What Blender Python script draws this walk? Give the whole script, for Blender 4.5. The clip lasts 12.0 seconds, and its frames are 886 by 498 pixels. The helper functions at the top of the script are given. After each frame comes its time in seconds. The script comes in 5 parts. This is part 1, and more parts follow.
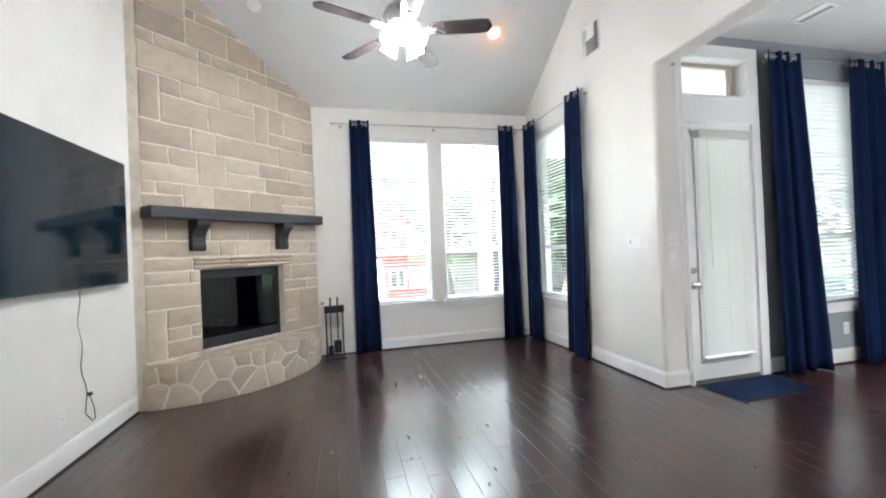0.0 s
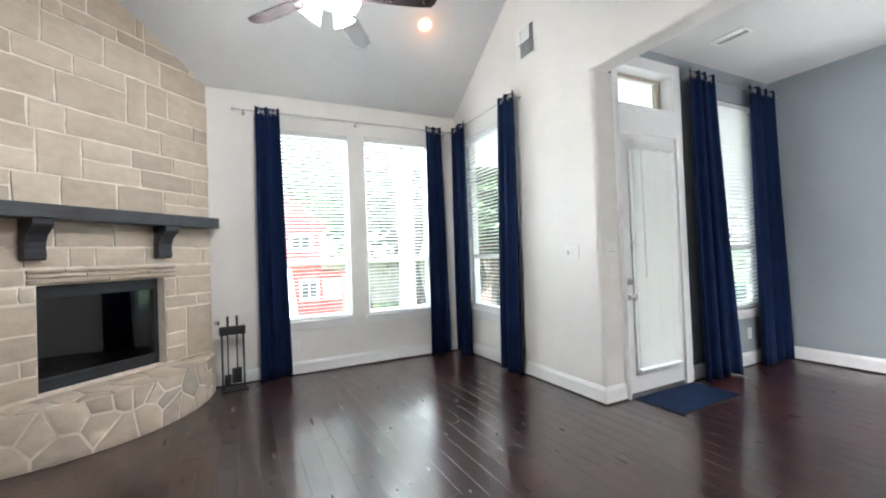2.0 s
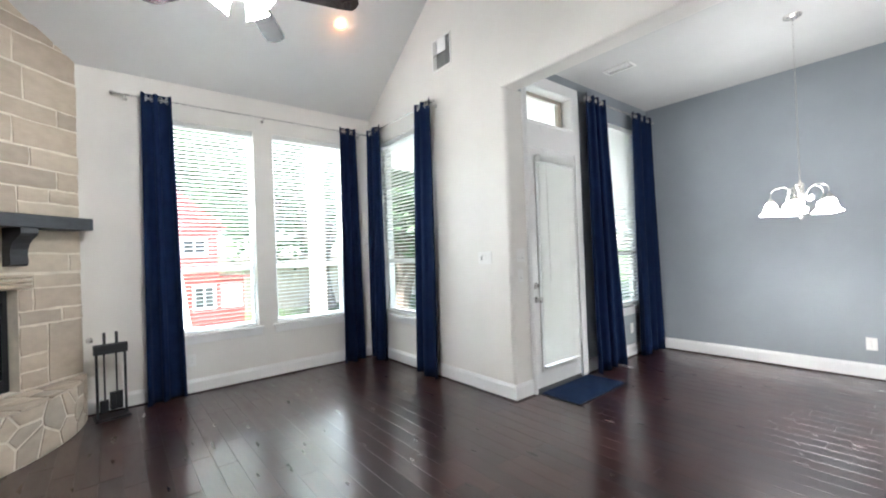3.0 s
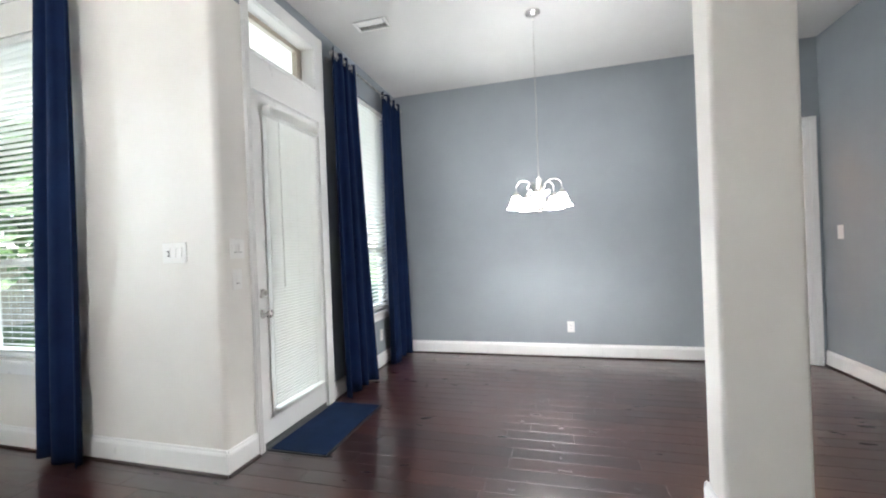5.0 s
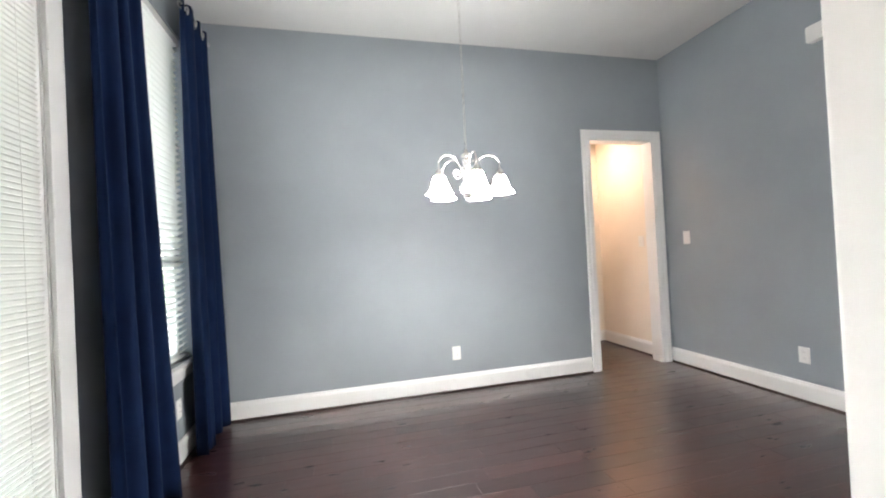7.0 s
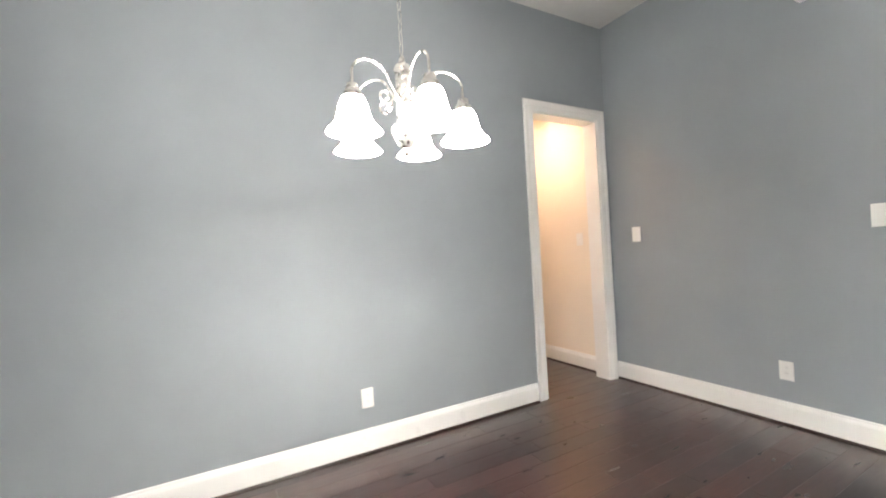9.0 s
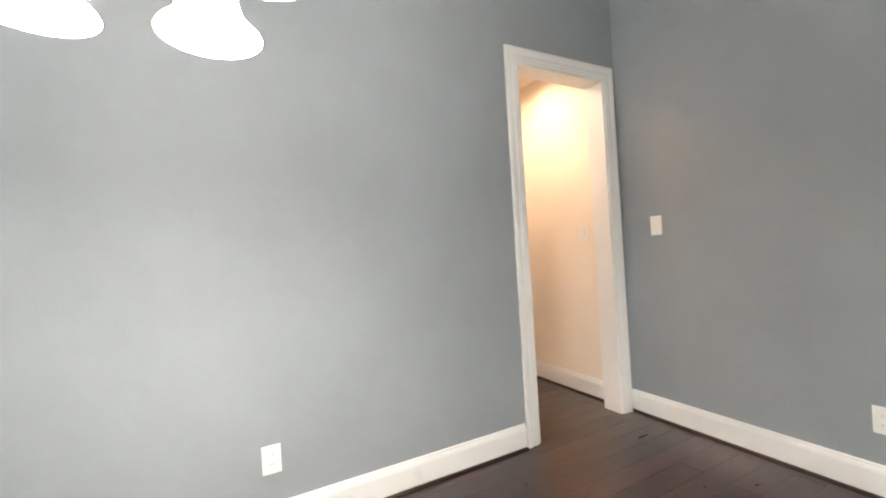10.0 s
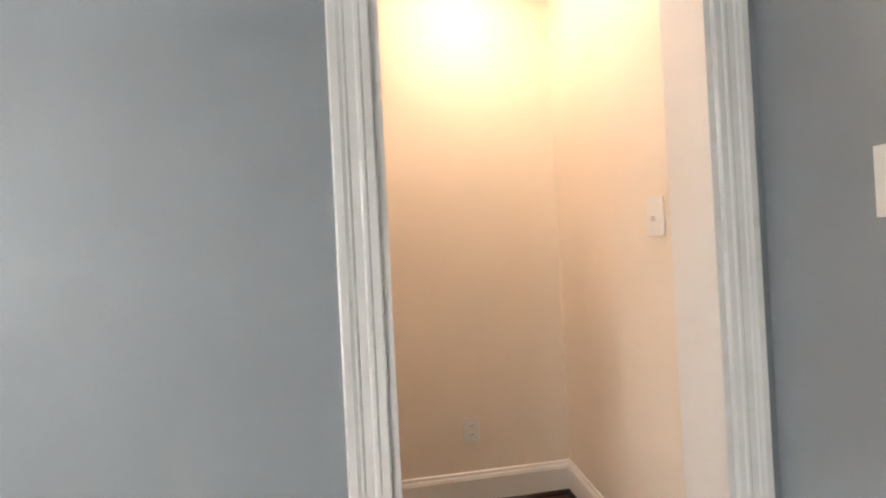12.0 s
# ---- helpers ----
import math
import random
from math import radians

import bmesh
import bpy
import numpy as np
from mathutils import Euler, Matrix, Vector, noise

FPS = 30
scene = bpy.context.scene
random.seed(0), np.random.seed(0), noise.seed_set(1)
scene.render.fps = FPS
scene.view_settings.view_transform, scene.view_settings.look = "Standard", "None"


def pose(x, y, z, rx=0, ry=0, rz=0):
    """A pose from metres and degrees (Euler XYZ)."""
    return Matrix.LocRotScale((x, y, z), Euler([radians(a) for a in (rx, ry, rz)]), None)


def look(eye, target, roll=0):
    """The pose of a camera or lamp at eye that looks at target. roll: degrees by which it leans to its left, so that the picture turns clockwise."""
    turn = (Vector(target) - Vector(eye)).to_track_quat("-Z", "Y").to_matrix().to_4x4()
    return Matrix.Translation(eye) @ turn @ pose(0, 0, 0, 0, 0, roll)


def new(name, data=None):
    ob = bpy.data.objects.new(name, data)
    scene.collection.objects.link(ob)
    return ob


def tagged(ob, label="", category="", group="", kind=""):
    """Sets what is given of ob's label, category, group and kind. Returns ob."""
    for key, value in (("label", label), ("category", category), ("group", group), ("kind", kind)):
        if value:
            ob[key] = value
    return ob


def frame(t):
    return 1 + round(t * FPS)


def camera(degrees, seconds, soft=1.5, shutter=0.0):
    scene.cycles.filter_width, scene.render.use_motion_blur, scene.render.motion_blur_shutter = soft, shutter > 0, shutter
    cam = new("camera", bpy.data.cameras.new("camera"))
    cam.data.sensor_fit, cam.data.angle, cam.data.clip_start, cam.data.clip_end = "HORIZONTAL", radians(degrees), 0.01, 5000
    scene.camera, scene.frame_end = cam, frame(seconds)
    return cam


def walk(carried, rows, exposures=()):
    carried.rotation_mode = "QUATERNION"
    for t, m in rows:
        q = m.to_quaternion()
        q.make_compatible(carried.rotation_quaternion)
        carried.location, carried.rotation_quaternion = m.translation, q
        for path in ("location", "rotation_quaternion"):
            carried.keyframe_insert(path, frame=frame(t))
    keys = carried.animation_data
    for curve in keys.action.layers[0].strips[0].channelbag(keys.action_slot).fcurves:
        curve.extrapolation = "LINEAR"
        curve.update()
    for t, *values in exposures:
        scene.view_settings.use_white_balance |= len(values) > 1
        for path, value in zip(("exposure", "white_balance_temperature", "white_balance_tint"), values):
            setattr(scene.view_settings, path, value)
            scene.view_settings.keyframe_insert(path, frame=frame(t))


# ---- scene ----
cam = camera(95.0, 12.0, 2.0)
PATH = [
    (0, (0.067, 0.013, 1.339), (0.555, 1.953, 1.35), -2.4),
    (0.5, (-0.002, 0.161, 1.329), (0.579, 2.074, 1.353), -2.3),
    (1, (0.113, 0.345, 1.316), (0.792, 2.227, 1.336), -2.2),
    (1.5, (0.156, 0.474, 1.311), (0.934, 2.316, 1.334), -2.2),
    (2, (0.059, 0.525, 1.367), (0.949, 2.316, 1.399), -2.2),
    (2.5, (-0.039, 0.564, 1.39), (1.005, 2.269, 1.416), -2.3),
    (3, (-0.008, 0.553, 1.421), (1.253, 2.106, 1.44), -2.2),
    (3.5, (0.107, 0.573, 1.374), (1.615, 1.886, 1.391), -2.4),
    (3.7, (0.183, 0.656, 1.368), (1.798, 1.836, 1.376), -2.6),
    (5.5, (1.217, 1.431, 1.296), (3.193, 1.74, 1.306), -2.4),
    (6, (1.523, 1.742, 1.277), (3.522, 1.787, 1.299), -3.0),
    (6.5, (1.802, 1.895, 1.277), (3.791, 1.691, 1.3), -2.7),
    (7, (2.130, 2.048, 1.289), (4.069, 1.555, 1.313), -2.9),
    (7.5, (2.423, 2.122, 1.335), (4.295, 1.419, 1.348), -2.7),
    (9.5, (3.534, 1.561, 1.251), (5.275, 0.576, 1.265), -3.3),
    (10, (3.81, 1.162, 1.242), (5.575, 0.223, 1.253), -3.4),
    (10.5, (4.017, 0.686, 1.241), (5.82, -0.179, 1.258), -3.4),
    (11, (4.297, 0.275, 1.26), (6.148, -0.481, 1.282), -3.2),
    (11.5, (4.61, -0.137, 1.269), (6.524, -0.717, 1.287), -3.0),
    (12, (4.966, -0.511, 1.243), (6.946, -0.788, 1.256), -2.9),
]
EXPOSURES = [(0.0, 3.12, 6030, 10), (3.5, 3.02, 6120, 10), (5.5, 3.15, 6180, 10), (6.3, 3.12, 6220, 10), (7.5, 3.38, 6520, 10), (9.5, 3.32, 6850, 10), (11.0, 3.36, 7050, 10), (12.0, 3.26, 6650, 10)]
walk(cam, [(t, look(eye, target, roll)) for t, eye, target, roll in PATH], EXPOSURES)

# ---- world and sun ----
SUN_EL, SUN_AZ = 52, 266
world = bpy.data.worlds.new("world")
scene.world = world
world.use_nodes = True
sky = world.node_tree.nodes.new("ShaderNodeTexSky")
sky.sky_type, sky.sun_disc = "NISHITA", False
sky.sun_elevation, sky.sun_rotation = radians(SUN_EL), radians(SUN_AZ)
world.node_tree.links.new(sky.outputs[0], world.node_tree.nodes["Background"].inputs[0])
world.node_tree.nodes["Background"].inputs[1].default_value = 0.15
sun = new("sun", bpy.data.lights.new("sun", "SUN"))
sun.data.energy, sun.data.angle, sun.data.color = 3.6, radians(0.5), (1, 0.94, 0.86)
_a, _e = radians(SUN_AZ), radians(SUN_EL)
sun.matrix_world = look(Vector((math.sin(_a) * math.cos(_e), math.cos(_a) * math.cos(_e), math.sin(_e))) * 40, (0, 0, 0))

# ---- large lights: daylight that comes in through the windows, and the lamps of the place ----


def area_light(name, eye, target, w, h, power, color):
    lamp = new(name, bpy.data.lights.new(name, "AREA"))
    lamp.data.shape, lamp.data.size, lamp.data.size_y = "RECTANGLE", w, h
    lamp.data.energy, lamp.data.color = power, color
    lamp.matrix_world = look(eye, target)
    return lamp


DAY = (0.86, 0.94, 1.0)
SHADE_GLOW, BULB_POWER, FAN_GLOW = 11.5, 0.55, 35.0
area_light("daylight_back", (1.45, 7.6, 3.9), (1.45, 4.6, 0.6), 2.6, 1.6, 190, DAY)
area_light("daylight_nook", (7.3, 5.0, 2.5), (2.9, 5.0, 1.5), 2.0, 1.0, 25, DAY)
area_light("daylight_dining", (4.9, 8.6, 2.3), (4.4, 3.1, 1.5), 3.4, 1.4, 28, DAY)
hall_bulb = area_light("hall_bulb", (6.47, -0.90, 2.715), (6.47, -0.90, 0), 0.16, 0.16, 1.75, (1.0, 0.70, 0.50))
hall_bulb.data.spread = radians(166)
can_bulb = new("can_bulb", bpy.data.lights.new("can_bulb", "POINT"))
can_bulb.data.energy, can_bulb.data.color, can_bulb.data.shadow_soft_size = 0.16, (1.0, 0.42, 0.14), 0.03
can_bulb.location = (2.025, 4.68, 3.955)
# bulbs of the chandelier, shining down out of its shades
CX, CYY = 4.441, 1.288
for k in range(5):
    a = radians(34 + 72 * k)
    bulb = new("chandelier_bulb", bpy.data.lights.new("chandelier_bulb", "SPOT"))
    bulb.data.energy, bulb.data.color, bulb.data.shadow_soft_size = BULB_POWER, (1.0, 0.98, 0.95), 0.02
    bulb.data.spot_size, bulb.data.spot_blend = radians(150), 0.35
    bulb.location = (CX + 0.195 * math.cos(a), CYY + 0.195 * math.sin(a), 1.668)


# ---- materials ----


def nodes_of(name):
    m = bpy.data.materials.new(name)
    m.use_nodes = True
    nt = m.node_tree
    return m, nt, nt.nodes["Principled BSDF"]


def add(nt, kind, **values):
    n = nt.nodes.new(kind)
    for k, v in values.items():
        n.inputs[k].default_value = v
    return n


def position(nt, scale):
    g = nt.nodes.new("ShaderNodeNewGeometry")
    v = nt.nodes.new("ShaderNodeVectorMath")
    v.operation = "MULTIPLY"
    v.inputs[1].default_value = scale
    nt.links.new(g.outputs["Position"], v.inputs[0])
    return v.outputs[0]


def ramp(nt, source, stops):
    r = nt.nodes.new("ShaderNodeValToRGB")
    e = r.color_ramp.elements
    while len(e) < len(stops):
        e.new(0.5)
    for el, (p, c) in zip(e, stops):
        el.position, el.color = p, (*c, 1)
    nt.links.new(source, r.inputs[0])
    return r.outputs[0]


def mix(nt, kind, fac, a, b):
    m = nt.nodes.new("ShaderNodeMix")
    m.data_type, m.blend_type = "RGBA", kind
    for slot, v in ((0, fac), (6, a), (7, b)):
        if hasattr(v, "links"):
            nt.links.new(v, m.inputs[slot])
        elif slot == 0:
            m.inputs[0].default_value = v
        else:
            m.inputs[slot].default_value = (*v, 1)
    return m.outputs[2]


def noise_tex(nt, scale, vec=(1, 1, 1), detail=3.0):
    n = add(nt, "ShaderNodeTexNoise", Scale=scale, Detail=detail)
    nt.links.new(position(nt, vec), n.inputs["Vector"])
    return n.outputs["Fac"]


def bump(nt, bsdf, height, strength, distance=0.01):
    b = add(nt, "ShaderNodeBump", Strength=strength, Distance=distance)
    nt.links.new(height, b.inputs["Height"])
    nt.links.new(b.outputs[0], bsdf.inputs["Normal"])


def surface(name, color, rough=0.6, metal=0.0, vary=0.06, vscale=3.0, grain=60.0, relief=0.1, stretch=(1, 1, 1), coat=0.0, sheen=0.0):
    """A painted, moulded or cast surface: broad tone drift, fine grain relief and uneven gloss."""
    m, nt, b = nodes_of(name)
    lo, hi = [c * (1 - vary) for c in color], [min(1, c * (1 + vary)) for c in color]
    big = noise_tex(nt, vscale, stretch)
    nt.links.new(ramp(nt, big, ((0.3, lo), (0.7, hi))), b.inputs["Base Color"])
    r = ramp(nt, noise_tex(nt, vscale * 2.3, stretch), ((0.25, [max(0.03, rough - 0.06)] * 3), (0.75, [min(1, rough + 0.06)] * 3)))
    nt.links.new(r, b.inputs["Roughness"])
    b.inputs["Metallic"].default_value = metal
    b.inputs["Coat Weight"].default_value = coat
    b.inputs["Sheen Weight"].default_value = sheen
    if relief:
        bump(nt, b, noise_tex(nt, grain, stretch), relief, 0.004)
    return m


def glow(name, color, strength, base=(0.9, 0.88, 0.84)):
    m, nt, b = nodes_of(name)
    b.inputs["Base Color"].default_value = (*base, 1)
    b.inputs["Roughness"].default_value = 0.3
    b.inputs["Emission Color"].default_value = (*color, 1)
    b.inputs["Emission Strength"].default_value = strength
    return m


def random_tint(nt):
    """A number that differs from piece to piece, for single and for joined pieces."""
    o, g = nt.nodes.new("ShaderNodeObjectInfo"), nt.nodes.new("ShaderNodeNewGeometry")
    s = nt.nodes.new("ShaderNodeMath")
    s.operation = "ADD"
    nt.links.new(o.outputs["Random"], s.inputs[0])
    nt.links.new(g.outputs["Random Per Island"], s.inputs[1])
    f = nt.nodes.new("ShaderNodeMath")
    f.operation = "FRACT"
    nt.links.new(s.outputs[0], f.inputs[0])
    return f.outputs[0]


def plank_material():
    m, nt, b = nodes_of("dark_hardwood")
    tint = ramp(nt, random_tint(nt), ((0.0, (0.022, 0.0085, 0.0075)), (0.5, (0.034, 0.0115, 0.010)), (1.0, (0.048, 0.017, 0.013))))
    grain = noise_tex(nt, 14.0, (6, 0.5, 1), 5.0)
    col = mix(nt, "MULTIPLY", 0.6, tint, ramp(nt, grain, ((0.3, (0.5, 0.5, 0.5)), (0.7, (1.3, 1.3, 1.3)))))
    nt.links.new(col, b.inputs["Base Color"])
    rough = ramp(nt, noise_tex(nt, 5.0, (3, 0.8, 1)), ((0.3, (0.27, 0.27, 0.27)), (0.7, (0.36, 0.36, 0.36))))
    nt.links.new(rough, b.inputs["Roughness"])
    b.inputs["Specular IOR Level"].default_value = 0.5
    b.inputs["Coat Weight"].default_value = 0.85
    b.inputs["Coat Roughness"].default_value = 0.16
    bump(nt, b, noise_tex(nt, 7.0, (5.0, 0.45, 1), 1.0), 0.045, 0.012)
    nt.links.new(b.inputs["Normal"].links[0].from_socket, b.inputs["Coat Normal"])
    return m


def stone_material(name, dark, mid, light, relief=0.35):
    m, nt, b = nodes_of(name)
    tint = ramp(nt, random_tint(nt), ((0.0, dark), (0.45, mid), (1.0, light)))
    veins = ramp(nt, noise_tex(nt, 9.0, (1, 1, 1.8), 5.0), ((0.25, (0.86, 0.84, 0.82)), (0.65, (1.04, 1.03, 1.02))))
    nt.links.new(mix(nt, "MULTIPLY", 0.8, tint, veins), b.inputs["Base Color"])
    b.inputs["Roughness"].default_value = 0.85
    bump(nt, b, noise_tex(nt, 14.0, (1, 1, 1.5), 4.0), relief, 0.010)
    return m


def fabric(name, color, vary=0.15):
    m, nt, b = nodes_of(name)
    lo, hi = [c * (1 - vary) for c in color], [c * (1 + vary) for c in color]
    nt.links.new(ramp(nt, noise_tex(nt, 6.0), ((0.3, lo), (0.7, hi))), b.inputs["Base Color"])
    b.inputs["Roughness"].default_value = 0.85
    b.inputs["Specular IOR Level"].default_value = 0.12
    bump(nt, b, noise_tex(nt, 420.0, (1, 1, 0.4), 2.0), 0.25, 0.002)
    return m


def pane_material(name, tint=(1, 1, 1), shine=0.06):
    m = bpy.data.materials.new(name)
    m.use_nodes = True
    nt = m.node_tree
    nt.nodes.remove(nt.nodes["Principled BSDF"])
    clear, shiny = nt.nodes.new("ShaderNodeBsdfTransparent"), nt.nodes.new("ShaderNodeBsdfGlossy")
    clear.inputs[0].default_value = (*tint, 1)
    shiny.inputs["Roughness"].default_value = 0.02
    m2 = nt.nodes.new("ShaderNodeMixShader")
    m2.inputs[0].default_value = shine
    nt.links.new(clear.outputs[0], m2.inputs[1])
    nt.links.new(shiny.outputs[0], m2.inputs[2])
    nt.links.new(m2.outputs[0], nt.nodes["Material Output"].inputs[0])
    return m


def leaf_material(name, dark, light):
    m, nt, b = nodes_of(name)
    nt.links.new(ramp(nt, random_tint(nt), ((0.0, dark), (1.0, light))), b.inputs["Base Color"])
    b.inputs["Roughness"].default_value = 0.6
    thin, both = nt.nodes.new("ShaderNodeBsdfTranslucent"), nt.nodes.new("ShaderNodeMixShader")
    nt.links.new(b.inputs["Base Color"].links[0].from_socket, thin.inputs[0])
    both.inputs[0].default_value = 0.45
    nt.links.new(b.outputs[0], both.inputs[1])
    nt.links.new(thin.outputs[0], both.inputs[2])
    nt.links.new(both.outputs[0], nt.nodes["Material Output"].inputs[0])
    return m


WHITE = surface("warm_white_wall_paint", (0.80, 0.775, 0.73), 0.75, vary=0.02, grain=240, relief=0.12)
BLUE = surface("grey_blue_wall_paint", (0.30, 0.328, 0.352), 0.6, vary=0.03, grain=240, relief=0.12)
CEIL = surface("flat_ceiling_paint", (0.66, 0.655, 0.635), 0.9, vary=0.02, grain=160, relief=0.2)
TRIM = surface("white_trim_enamel", (0.83, 0.825, 0.81), 0.32, vary=0.015, relief=0)
HALLP = surface("beige_hall_paint", (0.86, 0.78, 0.68), 0.75, vary=0.02, grain=240, relief=0.12)
WOOD = plank_material()
SHOE = surface("dark_stained_shoe", (0.02, 0.008, 0.006), 0.35, vary=0.2, stretch=(4, 4, 1))
STONE = stone_material("buff_limestone", (0.44, 0.37, 0.295), (0.55, 0.46, 0.36), (0.61, 0.525, 0.42))
FLAG = stone_material("hearth_flagstone", (0.40, 0.35, 0.29), (0.55, 0.46, 0.36), (0.61, 0.525, 0.42))
MORTAR = surface("sand_mortar", (0.76, 0.69, 0.585), 0.95, vary=0.1, vscale=12, grain=180, relief=0.5)
MANTEL = surface("charcoal_stained_timber", (0.020, 0.020, 0.024), 0.45, vary=0.3, vscale=10, grain=80, relief=0.2, stretch=(1, 1, 4))
IRON = surface("matt_black_iron", (0.026, 0.027, 0.030), 0.5, metal=0.3, vary=0.2, grain=200, relief=0.1)
SOOT = surface("sooty_firebrick", (0.010, 0.010, 0.011), 0.9, vary=0.3, vscale=8, grain=60, relief=0.4)
# black screen glass; a bluish room reflection is mixed into its base colour
SCREEN = surface("blue_reflection_black_glass", (0.008, 0.018, 0.028), 0.09, vary=0.1, relief=0)
BEZEL = surface("black_plastic", (0.015, 0.015, 0.017), 0.4, vary=0.1, relief=0.03)
NICKEL = surface("brushed_nickel", (0.62, 0.60, 0.57), 0.28, metal=1.0, vary=0.06, vscale=30, grain=300, relief=0.05)
PLATE = surface("white_plastic_plate", (0.84, 0.83, 0.80), 0.35, vary=0.01, relief=0)
SLOT = surface("dark_slot", (0.03, 0.03, 0.03), 0.7, vary=0.1, relief=0)
VENTG = surface("grey_duct", (0.10, 0.10, 0.10), 0.7, vary=0.1, relief=0)
NAVY = fabric("navy_curtain_cloth", (0.005, 0.014, 0.047))
MATB = fabric("navy_mat_pile", (0.006, 0.016, 0.045), 0.25)
SLAT = surface("white_blind_slat", (0.85, 0.845, 0.82), 0.4, vary=0.015, relief=0)
nt = SLAT.node_tree
lit, both = nt.nodes.new("ShaderNodeBsdfTranslucent"), nt.nodes.new("ShaderNodeMixShader")
lit.inputs[0].default_value = (0.85, 0.85, 0.82, 1)
both.inputs[0].default_value = 0.33
nt.links.new(nt.nodes["Principled BSDF"].outputs[0], both.inputs[1])
nt.links.new(lit.outputs[0], both.inputs[2])
nt.links.new(both.outputs[0], nt.nodes["Material Output"].inputs[0])
CORD = surface("white_cord", (0.8, 0.79, 0.76), 0.8, relief=0)
VINYL = surface("white_vinyl_frame", (0.82, 0.82, 0.80), 0.35, vary=0.02, relief=0)
GLASS = pane_material("window_glass")
SHADEM = glow("lit_frosted_glass", (1.0, 0.98, 0.96), SHADE_GLOW)
FANB = glow("lit_fan_glass", (1.0, 0.98, 0.96), FAN_GLOW)
CANB = glow("lit_warm_can", (1.0, 0.60, 0.28), 0.35)
HALB = glow("lit_hall_can", (1.0, 0.80, 0.58), 1.5)
BLADE = surface("dark_walnut_blade", (0.024, 0.019, 0.018), 0.22, vary=0.3, vscale=8, grain=50, relief=0.08, stretch=(1, 1, 1))
GRASS = surface("lawn_green", (0.075, 0.125, 0.03), 0.9, vary=0.3, vscale=1.5, grain=30, relief=0.6)
FENCEW = surface("weathered_cedar", (0.46, 0.39, 0.31), 0.85, vary=0.2, vscale=3, grain=30, relief=0.3, stretch=(4, 4, 1))
BARN = surface("red_barn_paint", (0.36, 0.06, 0.045), 0.7, vary=0.15, vscale=4, grain=40, relief=0.2)
ROOFM = surface("brown_shingle", (0.16, 0.11, 0.085), 0.9, vary=0.2, vscale=6, grain=30, relief=0.4)
BARK = surface("grey_bark", (0.14, 0.11, 0.085), 0.95, vary=0.3, vscale=8, grain=24, relief=0.8, stretch=(3, 3, 0.7))
LEAF = leaf_material("green_leaves", (0.05, 0.105, 0.04), (0.115, 0.19, 0.075))
PATIO = surface("patio_concrete", (0.45, 0.43, 0.40), 0.9, vary=0.08, vscale=2, grain=80, relief=0.3)
PATIOC = surface("pale_soffit_paint", (0.74, 0.72, 0.66), 0.8, vary=0.03, relief=0)
POSTM = surface("tan_post_paint", (0.30, 0.27, 0.225), 0.7, vary=0.06, relief=0.1)
SLIDE = surface("pale_plastic_slide", (0.55, 0.60, 0.58), 0.35, vary=0.03, relief=0)

# ---- mesh helpers ----


def world_of(ob):
    own = ob.matrix_parent_inverse @ ob.matrix_basis
    return world_of(ob.parent) @ own if ob.parent else own


def part(name, bm, material, parent=None, label="", smooth=False):
    """One bmesh as one mesh object, under a thing or a part when parent is given (world coordinates are kept)."""
    me = bpy.data.meshes.new(name)
    bmesh.ops.recalc_face_normals(bm, faces=bm.faces)
    bm.to_mesh(me)
    bm.free()
    me.materials.append(material)
    if smooth:
        for p in me.polygons:
            p.use_smooth = True
        me.set_sharp_from_angle(angle=radians(smooth if smooth is not True else 35))
    ob = new(name, me)
    if parent is not None:
        ob.parent = parent
        m = world_of(parent)
        ob.matrix_parent_inverse = m.inverted()
    if label:
        ob["label"] = label
    return ob


def thing(name, at, label, category, group="", kind=""):
    return tagged(place_empty(name, at), label, category, group, kind)


def place_empty(name, at):
    ob = new(name)
    ob.empty_display_size = 0.1
    ob.matrix_basis = Matrix.Translation(at)
    return ob


def box(bm, x0, x1, y0, y1, z0, z1, bevel=0.0, m=None):
    r = bmesh.ops.create_cube(bm, size=1)
    vs = r["verts"]
    for v in vs:
        v.co = Vector(((x0 + x1) / 2 + v.co.x * (x1 - x0), (y0 + y1) / 2 + v.co.y * (y1 - y0), (z0 + z1) / 2 + v.co.z * (z1 - z0)))
    if bevel:
        es = list({e for v in vs for e in v.link_edges})
        r2 = bmesh.ops.bevel(bm, geom=es, offset=bevel, segments=2, affect="EDGES", profile=0.5)
        vs = list({v for f in r2["faces"] for v in f.verts} | {v for v in vs if v.is_valid})
    if m is not None:
        bmesh.ops.transform(bm, matrix=m, verts=vs)
    return bm


def boxed(*a, **k):
    return box(bmesh.new(), *a, **k)


def lathe(bm, profile, segs=24, m=None):
    """Turns (radius, z) pairs round the z axis."""
    rings = []
    for r, z in profile:
        if r < 1e-5:
            rings.append([bm.verts.new((0, 0, z))])
        else:
            rings.append([bm.verts.new((r * math.cos(2 * math.pi * i / segs), r * math.sin(2 * math.pi * i / segs), z)) for i in range(segs)])
    for a, b in zip(rings, rings[1:]):
        for i in range(segs):
            j = (i + 1) % segs
            f = [a[i % len(a)], a[j % len(a)], b[j % len(b)], b[i % len(b)]]
            f = list(dict.fromkeys(f))
            if len(f) > 2:
                bm.faces.new(f)
    if m is not None:
        bmesh.ops.transform(bm, matrix=m, verts=[v for r in rings for v in r])
    return bm


